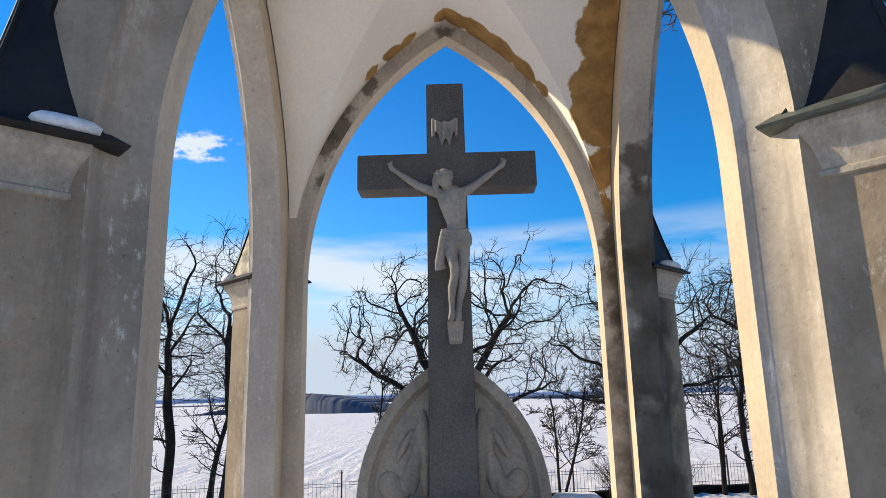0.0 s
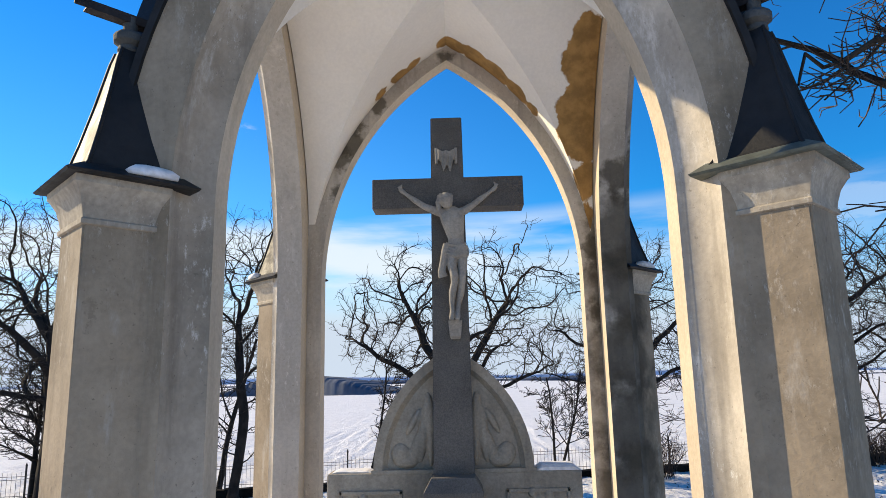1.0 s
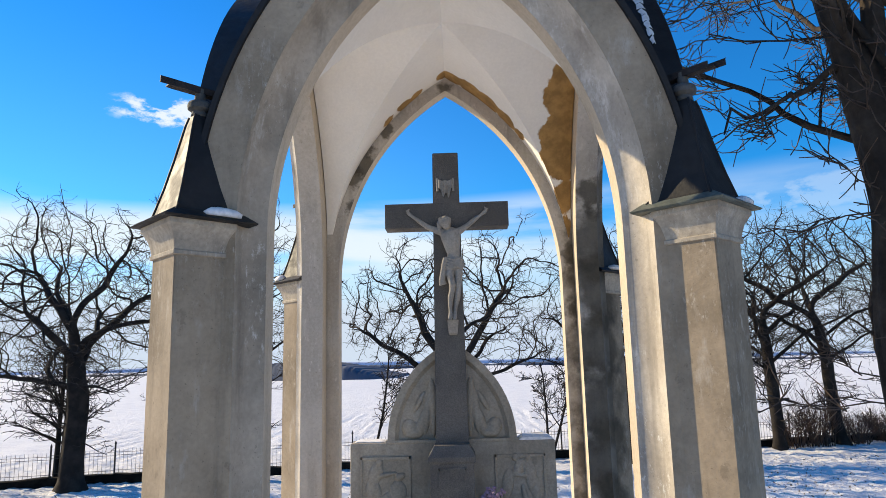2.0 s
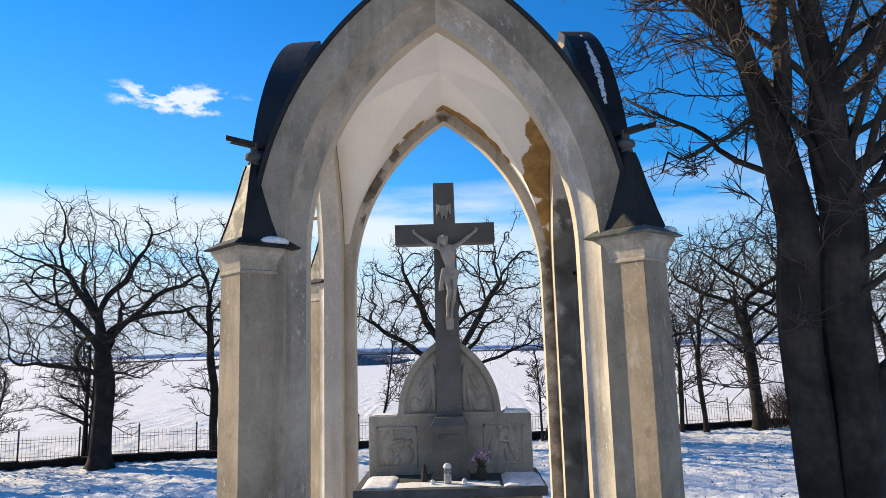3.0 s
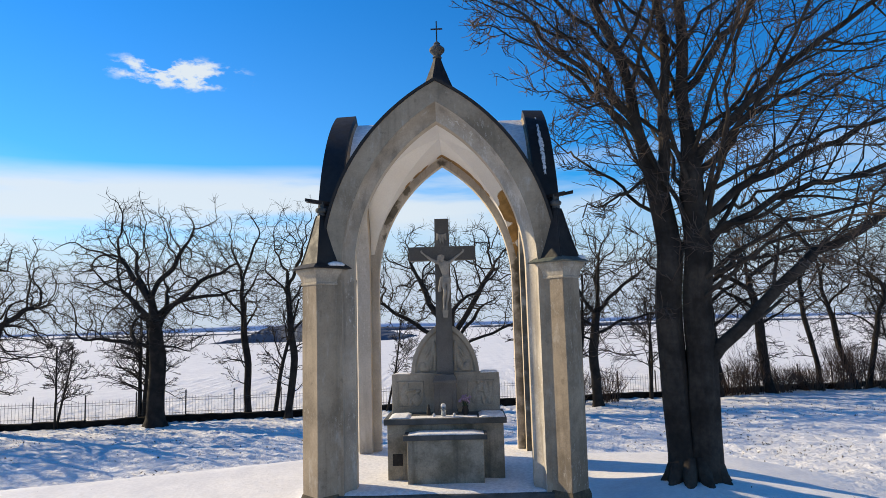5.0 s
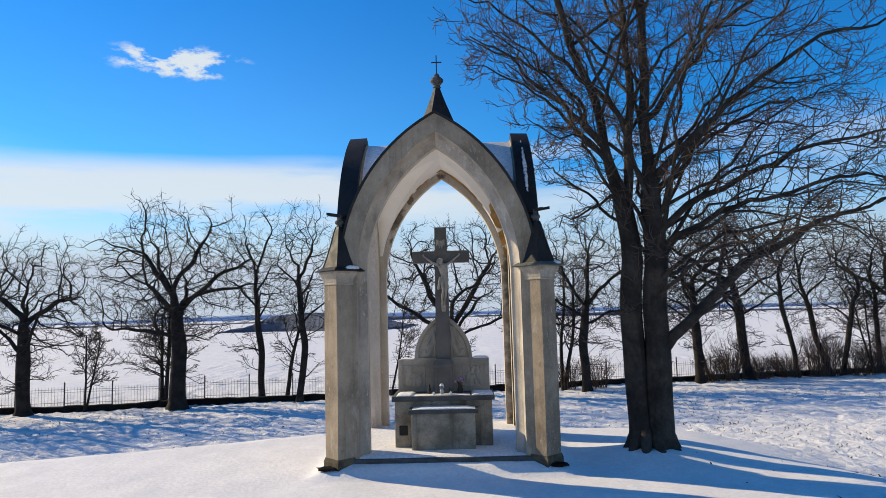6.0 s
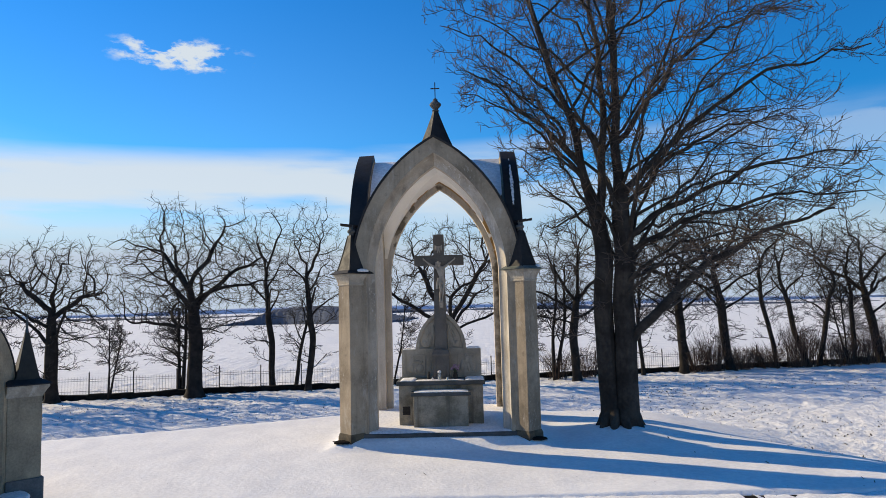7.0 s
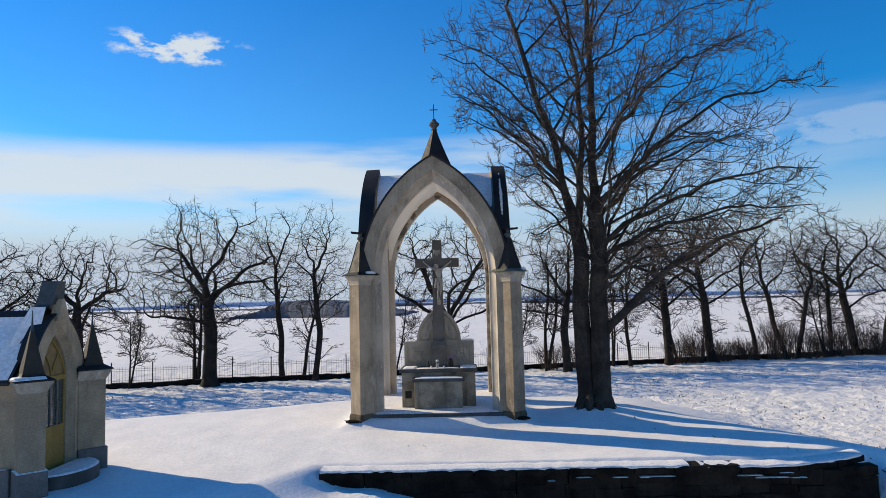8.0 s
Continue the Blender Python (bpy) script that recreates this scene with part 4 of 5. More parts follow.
def crook(p, amount, wave, seed):
    """Bends points by a smooth random field, so that what touches still touches."""
    p = np.asarray(p, float)
    r = np.random.RandomState(seed)
    out = np.zeros_like(p)
    for ax in range(3):
        for _ in range(5):
            k = r.normal(0, 1, 3)
            k *= 2 * math.pi / wave * r.uniform(0.7, 1.5) / np.linalg.norm(k)
            out[..., ax] += np.sin(p @ k + r.uniform(0, 6.28))
    return p + amount * out / 2.2


def branching(trunk, goals, step, reach, kill, rng, sway=0.5, rise=0.0, roots=None):
    """Branches that grow from the trunk's points towards the goals until each goal is reached; gives points and parents."""
    cap = 5200
    pts, parent = np.zeros((cap, 3)), np.full(cap, -1)
    m = len(trunk)
    pts[:m] = trunk
    parent[1:m] = np.arange(m - 1) if roots is None else roots[1:]
    d = np.linalg.norm(goals[:, None, :] - pts[None, 1:m, :], axis=2)
    near, dist = d.argmin(1) + 1, d.min(1)
    alive = np.ones(len(goals), bool)
    forks = np.zeros(cap, int)
    for _ in range(140):
        far = alive & (dist < reach)
        if not far.any():
            reach *= 1.5
            if reach > 12 or not alive.any():
                break
            continue
        who = np.unique(near[far])
        if m + len(who) >= cap:
            break
        unit = (goals - pts[near]) / (dist[:, None] + 1e-6)
        total = np.zeros((cap, 3))
        np.add.at(total, near[far], unit[far])
        who = who[forks[who] < 3]
        if len(who) == 0:
            break
        head = total[who]
        head /= np.linalg.norm(head, axis=1)[:, None] + 1e-6
        along = pts[who] - pts[parent[who]]
        along /= np.linalg.norm(along, axis=1)[:, None] + 1e-6
        head = head + 0.4 * along * (forks[who] == 0)[:, None] + rng.normal(0, sway, (len(who), 3)) + np.array((0, 0, rise))
        head /= np.linalg.norm(head, axis=1)[:, None]
        fresh = pts[who] + step * head
        forks[who] += 1
        pts[m:m + len(who)], parent[m:m + len(who)] = fresh, who
        d = np.linalg.norm(goals[:, None, :] - fresh[None, :, :], axis=2)
        best, bd = d.argmin(1), d.min(1)
        closer = bd < dist
        near[closer], dist[closer] = best[closer] + m, bd[closer]
        m += len(who)
        alive &= dist > kill
    return pts[:m], parent[:m]


def branch_lines(pts, parent, girth, tip, rnd, twig, twigs_per, droop=0.0):
    """Tubes along the branches, thicker the more twigs they carry, and short twigs on the thin ends."""
    m = len(pts)
    kids = [[] for _ in range(m)]
    for i in range(1, m):
        kids[parent[i]].append(i)
    ends = sum(1 for k in kids if not k)
    e = min(2.6, max(1.9, math.log(max(ends, 3)) / math.log(girth / tip)))
    load = np.zeros(m)
    for i in range(m - 1, -1, -1):
        if not kids[i]:
            load[i] = tip ** e
        if i:
            load[parent[i]] += load[i]
    rad = load ** (1 / e)
    rad *= girth / rad[0] if rad[0] > girth else 1.0
    rad = np.maximum(rad, tip * 0.8)
    stem = 0
    while kids[stem] and rad[stem] < girth * 0.95 and len(kids[stem]) == 1:
        stem = kids[stem][0]
    for i in range(stem + 1):
        rad[i] = max(rad[i], girth * (1 - 0.25 * i / (stem + 1)))
    wood, fine = [], []
    heads = [0]
    while heads:
        i = heads.pop()
        line, rr = ([], []) if i == 0 else ([pts[parent[i]]], [min(rad[parent[i]], rad[i] * 1.15)])
        while True:
            line.append(pts[i])
            rr.append(rad[i])
            if not kids[i]:
                break
            order = sorted(kids[i], key=lambda k: -rad[k])
            heads.extend(order[1:])
            i = order[0]
        line, rr = np.array(line), np.array(rr)
        if len(line) > 4:
            line[1:-1] = 0.5 * line[1:-1] + 0.25 * (line[:-2] + line[2:])
        r0 = rr[min(1, len(rr) - 1)]
        (wood if r0 > 0.035 else fine).append((line, rr, 9 if r0 > 0.15 else 6 if r0 > 0.05 else 4 if r0 > 0.022 else 3))
    for i in range(1, m):
        if rad[i] > 0.028:
            continue
        along = pts[i] - pts[parent[i]]
        along = along / (np.linalg.norm(along) + 1e-6)
        for _ in range(twigs_per + (0 if kids[i] else 1)):
            if rnd.random() < 0.25:
                continue
            d = along * 0.8 + np.array((rnd.gauss(0, 0.7), rnd.gauss(0, 0.7), rnd.gauss(0.15 - droop, 0.55)))
            d /= np.linalg.norm(d)
            ln = twig * rnd.uniform(0.4, 1.2)
            bend = np.array((rnd.gauss(0, 0.3), rnd.gauss(0, 0.3), rnd.gauss(0.1, 0.3))) * ln
            fine.append(([pts[i], pts[i] + d * ln * 0.5, pts[i] + d * ln + bend * 0.6], [tip * 0.66, tip * 0.56, tip * 0.38], 3))
    return wood, fine


# crown shapes, in parts of the tree's height: fork, half width, half height, middle, height of the leader
ROBUST = dict(fork=0.32, wide=0.40, tall=0.37, mid=0.64, goals=660, leader=0.62)
NARROW = dict(fork=0.36, wide=0.20, tall=0.36, mid=0.66, goals=480, leader=0.72)
WIDE = dict(fork=0.30, wide=0.50, tall=0.34, mid=0.66, goals=560, leader=0.34)


def limb_line(start, bearing, e0, e1, length, rnd):
    """A limb that leaves at one elevation and ends at another."""
    n = max(4, int(length / 0.24))
    p, out, turn = np.array(start, float), [], radians(bearing)
    for i in range(n):
        e = radians(e0 + (e1 - e0) * i / n + rnd.gauss(0, 9))
        turn += radians(rnd.gauss(0, 8))
        p = p + length / n * np.array((math.cos(turn) * math.cos(e), math.sin(turn) * math.cos(e), math.sin(e)))
        out.append(p)
    return out


def crown_tree(x, y, h, girth, seed, label, cfg, lean=(0.0, 0.0), limbs=()):
    """A crooked tree; limbs: (height, bearing, first and last elevation in degrees, length)."""
    rnd, rng = random.Random(seed), np.random.default_rng(seed)
    z = float(height(x, y)) - 0.08
    t = empty("tree", (x, y, z), label, "tree", "trees along the fence")
    n = max(5, int(h * cfg["leader"] / 0.3))
    trunk = [np.array((x, y, z))]
    d = np.array((lean[0], lean[1], 1.0))
    for i in range(n):
        wobble = 0.035 if girth > 0.25 else 0.06
        d = d + np.array((rnd.gauss(0, wobble), rnd.gauss(0, wobble), 0)) + 0.12 * np.array((lean[0] - d[0], lean[1] - d[1], 0))
        trunk.append(trunk[-1] + d / np.linalg.norm(d) * h * cfg["leader"] / n)
    trunk = np.array(trunk)
    first = max(1, int(np.argmax(trunk[:, 2] > z + h * cfg["fork"] * 0.75)))
    if not limbs:
        slim = cfg is NARROW
        limbs = [(h * (cfg["fork"] + (cfg["leader"] - cfg["fork"]) * k / 7), k * 137.5 + seed * 40 + rnd.uniform(-25, 25), rnd.uniform(30, 60) + 12 * slim, rnd.uniform(5, 45) + 15 * slim,
                  h * rnd.uniform(0.26, 0.42) * (0.6 if slim else 1.0)) for k in range(7)]
    seeds, roots = list(trunk[first:]), list(range(-1, len(trunk) - first - 1))
    for hh, bearing, e0, e1, length in limbs:
        i = int(np.argmin(np.abs(trunk[first:, 2] - z - hh)))
        i = max(i, 1)
        for p in limb_line(trunk[first + i], bearing, e0, e1, length, rnd):
            seeds.append(p)
            roots.append(i)
            i = len(seeds) - 1
    # goals: loose clumps inside an uneven egg
    mid = np.array((x + lean[0] * h * 0.7, y + lean[1] * h * 0.7, z + h * cfg["mid"]))
    size = np.array((h * cfg["wide"], h * cfg["wide"] * 0.85, h * cfg["tall"]))
    u = rng.normal(0, 1, (26, 3))
    u /= np.linalg.norm(u, axis=1)[:, None]
    lumps = u * rng.uniform(0.45, 0.92, (26, 1))
    g = lumps[rng.integers(0, 26, int(cfg["goals"] * 0.8))] + rng.normal(0, 0.16, (int(cfg["goals"] * 0.8), 3))
    v = rng.normal(0, 1, (cfg["goals"], 3))
    v = v / np.linalg.norm(v, axis=1)[:, None] * rng.uniform(0.15, 1.0, (cfg["goals"], 1)) ** 0.45
    goals = mid + np.vstack((g, v)) * size * rng.uniform(0.94, 1.06, (len(g) + len(v), 1))
    goals = goals[goals[:, 2] > z + h * cfg["fork"] * 0.8]
    pts, parent = branching(np.array(seeds), goals, 0.022 * h, 0.20 * h, 0.034 * h, rng, 0.38, 0.0, np.array(roots))
    pts = np.vstack((trunk[:first], pts))
    parent = np.concatenate((np.arange(-1, first - 1), np.where(parent < 0, first - 1, parent + first)))
    free = np.clip((pts[:, 2:3] - z) / (0.5 * h), 0.1, 1.0) ** 2
    pts = pts + (crook(crook(pts, 0.05, 1.3, seed), 0.05, 0.45, seed + 1) - pts) * free
    wood, fine = branch_lines(pts, parent, girth * 0.9, 0.0128 if girth > 0.25 else 0.0106, rnd, 0.045 * h, 2)
    wood[0][1][0] *= 1.45
    wood[0][1][1] *= 1.1
    # short crooked sprays low on the trunk
    for _ in range(7 if girth > 0.25 else 4):
        i = rnd.randint(max(1, first // 2), first)
        a = rnd.uniform(0, 6.28)
        grow(trunk[i], np.array((math.cos(a) * 0.9, math.sin(a) * 0.9, 0.25)), rnd.uniform(0.8, 1.9), 0.03, 2, SPRAY, rnd, (wood, fine), 2)
    part("trunk", tube_mesh(wood), M_BARK, t, smooth=True, angle=0)
    part("crown", tube_mesh(fine), M_TWIG, t, smooth=True, angle=0)
    return t


SPRAY = dict(ROBINIA, kids=(5, 5, 5, 4), wood=0)


def tree(x, y, h, girth, seed, label, cfg, depth=3, lean=(0.0, 0.0), stems=2):
    """A young tree of several stems."""
    rnd = random.Random(seed)
    z = float(height(x, y)) - 0.08
    girth *= 0.84
    t = empty("tree", (x, y, z), label, "tree", "trees along the fence")
    wood, twigs = [], []
    for s in range(stems):
        a = rnd.uniform(0, 6.28)
        off = girth * 0.8
        d = np.array((lean[0] + rnd.gauss(0, 0.03) + 0.16 * math.cos(a), lean[1] + rnd.gauss(0, 0.03) + 0.16 * math.sin(a), 1.0))
        grow((x + off * math.cos(a), y + off * math.sin(a), z), d / np.linalg.norm(d), h * cfg["stem"] * rnd.uniform(0.92, 1.05), girth, depth, cfg, rnd, (wood, twigs))
    part("trunk", tube_mesh(wood), M_BARK, t, smooth=True, angle=0)
    part("crown", tube_mesh(twigs), M_TWIG, t, smooth=True, angle=0)
    return t


def build_trees():
    far = "bare crooked tree in snow beside the iron fence"
    thin = "slender bare tree in snow beside the iron fence"
    young = "young bare tree with several stems by the fence"
    # two trees seen well have limbs of their own: height, bearing, first and last elevation, length
    crown_tree(-12.75, 15.4, 9.7, 0.44, 3, "broad bare crooked tree with a burred trunk by the iron fence", dict(ROBUST, leader=0.66, goals=980, wide=0.42), (-0.02, 0.0),
               ((3.1, 180, 44, 4, 3.8), (4.2, 2, 54, 22, 4.4), (5.0, 150, 62, 50, 3.2), (5.4, 30, 66, 50, 3.0), (3.2, 188, 14, -6, 3.4), (3.3, -5, 2, -16, 2.2), (4.5, 12, 28, 4, 3.8), (4.1, 95, 45, 35, 3.2), (4.0, 265, 42, 30, 3.0), (5.2, 170, 55, 40, 2.8)))
    crown_tree(-0.2, 18.4, 9.0, 0.34, 11, "bare crooked tree forking low by the iron fence", WIDE, (0.0, 0.0),
               ((2.8, 182, 48, 14, 4.4), (2.7, -2, 22, 6, 4.8), (3.0, 4, 64, 40, 4.6), (3.0, 172, 66, 58, 4.0), (2.9, 80, 50, 40, 3.4), (2.9, 275, 50, 40, 3.0)))
    crown_tree(6.5, 18.6, 9.0, 0.25, 12, "bare tree with long level limbs by the iron fence", ROBUST, (0.02, 0.0),
               ((3.0, 182, 16, 8, 4.4), (3.6, 175, 38, 6, 4.4), (4.4, 186, 50, 30, 4.0), (3.4, 0, 20, 5, 3.6), (4.2, 8, 48, 24, 3.6), (4.8, 90, 50, 40, 3.0), (4.6, 270, 50, 40, 3.0)))
    for x, y, h, g, seed, label, cfg, lean in (
            (18.9, 22.9, 9.6, 0.14, 33, thin, NARROW, -0.06), (24.2, 24.2, 8.8, 0.15, 34, thin, NARROW, -0.1), (10.6, 21.0, 8.0, 0.12, 35, thin, NARROW, 0.05),
            (-19.2, 14.3, 8.0, 0.34, 5, far, ROBUST, 0.03), (-9.6, 17.9, 9.8, 0.18, 7, thin, NARROW, -0.02), (-7.5, 16.9, 9.6, 0.19, 9, thin, NARROW, 0.06), 
            (13.0, 21.4, 9.6, 0.27, 14, far, ROBUST, 0.0), (15.9, 22.0, 10.2, 0.27, 15, far, ROBUST, -0.22), (20.9, 23.2, 9.0, 0.17, 16, thin, NARROW, -0.18), (21.6, 23.4, 8.6, 0.16, 22, thin, NARROW, 0.05),
            # the last two stand unseen left of view, added to shade the left yard
            (26.0, 24.6, 9.2, 0.28, 17, far, ROBUST, -0.18), (28.0, 25.0, 8.6, 0.2, 27, thin, NARROW, 0.04), (31.5, 25.6, 9.0, 0.3, 18, far, ROBUST, 0.1), (-27.0, 12.6, 8.8, 0.34, 19, far, ROBUST, 0.03), (-23.6, 13.4, 8.2, 0.3, 36, far, ROBUST, 0.0), (-32.5, 11.2, 9.0, 0.34, 37, far, ROBUST, 0.0)):
        crown_tree(x, y, h, g, seed, label, cfg, (lean, 0.0))
    for x, y, h, g, seed, lean, stems in ((-14.0, 16.6, 5.2, 0.13, 4, 0.0, 3), (-17.0, 15.3, 4.2, 0.07, 6, 0.0, 2), (-8.5, 18.2, 6.2, 0.14, 8, 0.05, 1), (5.4, 19.2, 7.0, 0.13, 13, 0.0, 2),
                                          (-3.3, 18.1, 5.0, 0.07, 23, 0.1, 1), (3.4, 19.4, 4.6, 0.07, 31, 0.1, 2), (9.6, 21.0, 5.5, 0.09, 25, 0.05, 2), (13.9, 22.2, 7.4, 0.11, 29, -0.05, 1), (23.6, 23.6, 5.6, 0.08, 30, -0.05, 2)):
        tree(x, y, h, g, seed, young, SLENDER, 3, (lean, 0.0), stems)
    # shrubs under the right-hand trees
    rnd = random.Random(77)
    for k in range(28):
        x = 13.6 + 0.85 * k + rnd.uniform(-0.4, 0.4) if k < 26 else (5.6, 7.2)[k - 26]
        y = fence_y(x) - rnd.uniform(0.5, 1.3)
        z = float(height(x, y)) - 0.05
        s = empty("shrub", (x, y, z), "leafless red-brown shrub in snow along the fence", "shrub", "shrubs along the fence")
        lines, top = [], rnd.uniform(1.1, 3.0)
        for _ in range(84):
            a, q = rnd.uniform(0, 6.28), rnd.uniform(0.05, 0.55)
            bx, by = x + q * math.cos(a), y + q * math.sin(a)
            hh, sp = top * rnd.uniform(0.5, 1.0), rnd.uniform(0.1, 0.75)
            p = [(bx, by, z), (bx + 0.35 * sp * math.cos(a), by + 0.35 * sp * math.sin(a), z + 0.45 * hh), (bx + sp * math.cos(a + 0.3), by + sp * math.sin(a + 0.3), z + 0.8 * hh), (bx + 1.3 * sp * math.cos(a + 0.4), by + 1.3 * sp * math.sin(a + 0.4), z + hh)]
            lines.append((p, [0.012, 0.009, 0.007, 0.004], 3))
            for _ in range(5):
                u = rnd.uniform(0.3, 0.95) * 3
                i = min(int(u), 2)
                o = np.array(p[i]) + (np.array(p[i + 1]) - np.array(p[i])) * (u - i)
                e = np.array((rnd.gauss(0, 0.16), rnd.gauss(0, 0.16), rnd.uniform(0.05, 0.4)))
                lines.append(([o, o + e * 0.55, o + e + np.array((rnd.gauss(0, 0.04), rnd.gauss(0, 0.04), 0))], [0.006, 0.005, 0.0035], 3))
        part("crown", tube_mesh(lines, 3), M_BUSH, s)


# the big lime beside the canopy: two fused stems, upswept limbs that arch over at their ends
def lime_reach(z, c):
    """How far the crown spreads at a height, towards the right (c = 1) or the canopy (c = -1)."""
    right = np.interp(z, (2.0, 3.5, 5.5, 8.3, 10.6, 13.4, 16.0, 18.6), (3.9, 5.3, 5.8, 5.6, 4.6, 3.8, 2.8, 0.8))
    left = np.interp(z, (3.0, 5.5, 8.0, 10.4, 13.4, 16.0, 18.6), (2.0, 2.6, 3.8, 4.1, 3.8, 3.0, 0.8))
    return left + (right - left) * (0.5 + 0.5 * c)


def build_lime():
    rnd = random.Random(41)
    x, y = 4.25, -1.25
    z = float(height(x, y)) - 0.12
    t = empty("lime_tree", (x, y, z), "huge bare twin-stemmed lime tree in snow", "tree")

    def stop(p):
        dx, dy = p[:, 0] - x, p[:, 1] - y
        r = np.hypot(dx, dy)
        canopy = (np.abs(p[:, 1]) < 2.6) & ((p[:, 0] < 2.5) & (p[:, 2] < 5.4) | (p[:, 0] < 2.2) & (p[:, 2] < 7.2) | (np.abs(p[:, 0]) < 0.6) & (p[:, 2] < 8.95))
        return canopy | (r > 1.04 * lime_reach(p[:, 2], dx / (r + 1e-6)) + 0.45)

    cfg = dict(stop=stop, fall=(0.4, 0.4), seg=(0.6, 0.45, 0.30, 0.22, 0.2), wob=(0.04, 0.055, 0.10, 0.16, 0.2), lift=(0.02, 0.0, 0.015, 0.02, 0.02), tip=(0.25, 0.16, 0.3, 0.5, 0.6), wood=2,
               kids=(0, 0, 6, 5, 3), first=(0.3, 0.2, 0.12, 0.12, 0.1), angle=((30, 60), (26, 56), (32, 72), (32, 74)), ratio=((0.4, 0.6), (0.28, 0.48), (0.34, 0.56), (0.4, 0.65)), min=0.0072, thin=((0.4, 0.55), (0.36, 0.52), (0.36, 0.52), (0.4, 0.6)))
    wood, twigs = [], []
    # left stem, its fork, and the right stem that leads to the top: (x, z) stations past the foot
    stems = (((4.04, 0.04, z), (4.00, 2.08), (4.00, 3.38), (4.03, 4.51), (3.92, 5.12), (3.66, 5.73), (3.47, 6.86), (2.89, 8.94), (2.20, 11.29), 0.215), ((3.99, 0.08, 4.60), (4.08, 5.73), (4.13, 6.95), (4.09, 8.86), (3.85, 11.11), (3.68, 12.85), 0.11),
             ((4.39, -0.04, z), (4.45, 2.08), (4.51, 3.38), (4.53, 4.51), (4.50, 5.73), (4.47, 7.12), (4.4, 12.2), (4.3, 17.8), 0.24))
    axes = []
    for (bx, by, bz), *way, g in stems:
        ctrl = np.array([(bx, bz)] + way)
        run = np.concatenate(((0,), np.cumsum(np.hypot(*np.diff(ctrl, axis=0).T))))
        n = 48
        at = np.linspace(0, run[-1], n + 1)
        pts = np.stack((np.interp(at, run, ctrl[:, 0]), np.full(n + 1, y + by), np.interp(at, run, ctrl[:, 1])), 1)
        pts[1:-1, 0] = 0.5 * pts[1:-1, 0] + 0.25 * (pts[:-2, 0] + pts[2:, 0])
        pts = pts + (crook(pts, 0.05, 2.2, 7) - pts) * np.clip((pts[:, 2:3] - z) / 2, 0, 1)
        rad = g * (np.interp(pts[:, 2], (z, z + 0.15, z + 0.5, 3.5, 6.5, 12.0, 18.4), (1.4, 1.2, 1.06, 0.98, 0.74, 0.36, 0.05)) if bz == z else np.interp(np.linspace(0, 1, n + 1), (0, 1), (1.0, 0.12)))
        if g < 0.28 and bz == z:
            rad *= np.interp(pts[:, 2], (5.0, 6.0), (1.0, 0.6))
        ridged = []
        for p, q in zip(pts, rad):
            ridged.append([(p[0] + q * (1 + 0.05 * math.sin(5 * a_ + g * 40) + 0.03 * math.sin(11 * a_ + p[2]) + 0.03 * math.sin(17 * a_ + 2 * p[2])) * math.cos(a_),
                            p[1] + q * (1 + 0.05 * math.sin(5 * a_ + g * 40) + 0.03 * math.sin(11 * a_ + p[2]) + 0.03 * math.sin(17 * a_ + 2 * p[2])) * math.sin(a_), p[2]) for a_ in [2 * math.pi * w_ / 40 for w_ in range(40)]])
        part("stem", loft(ridged), M_LIME_BARK, t, "furrowed dark stem", smooth=True, angle=0)
        axes.append((np.array(pts), rad))
    # spreading root feet
    for k in range(9):
        a = 0.7 * k + rnd.uniform(-0.2, 0.2)
        c, s = math.cos(a), math.sin(a)
        wood.append((np.array(((x + 0.30 * c, y + 0.14 * s, z + 0.45), (x + 0.38 * c, y + 0.25 * s, z + 0.25), (x + 0.44 * c, y + 0.36 * s, z + 0.12), (x + 0.51 * c, y + 0.48 * s, z + 0.05), (x + 0.6 * c, y + 0.6 * s, z - 0.04))), np.array((0.12, 0.13, 0.11, 0.08, 0.04)), 8))
    # main limbs: stem, height, bearing in degrees (0 = right), height of the tip, girth, share of the reach
    limbs = [(2, 1.95, -4, 5.0, 0.135, 0.92), (2, 3.9, -24, 5.0, 0.075, 0.98), (2, 4.3, -3, 6.3, 0.085, 1.12), (2, 5.2, 20, 7.6, 0.08, 0.98), (2, 5.6, -14, 8.4, 0.085, 1.05),
             (2, 3.2, 30, 3.6, 0.055, 0.9), (0, 5.3, 178, 4.6, 0.055, 0.75), (0, 6.2, 190, 8.6, 0.07, 1.0), (2, 6.5, 5, 10.2, 0.08, 1.0), (2, 3.4, -50, 4.2, 0.05, 0.9), (0, 4.6, 215, 6.4, 0.045, 0.95), (1, 6.6, 165, 10.4, 0.07, 1.0), (0, 5.8, 186, 8.0, 0.055, 1.0), (0, 6.4, 170, 8.9, 0.055, 1.0)]
    limbs += [(2, 3.0 + 0.45 * k, b, 3.9 + 0.45 * k, 0.045, 0.95) for k, b in enumerate((-58, 48, -28, 26, -12, 60, 10))]
    for k in range(46):
        q = (k + rnd.uniform(0, 1)) / 46
        q = q ** 1.3
        h = 3.5 + 13.5 * q
        limbs.append((0 if k % 3 == 0 and 5.6 < h < 11.5 else 1 if k % 3 == 1 and 6.0 < h < 12.0 else 2, h, k * 137.5 + rnd.uniform(-20, 20), min(18.2, h + rnd.uniform(2.6, 4.6) * (1.1 - 0.55 * q)), 0.05 * (1 - 0.5 * q), rnd.uniform(0.82, 1.0)))
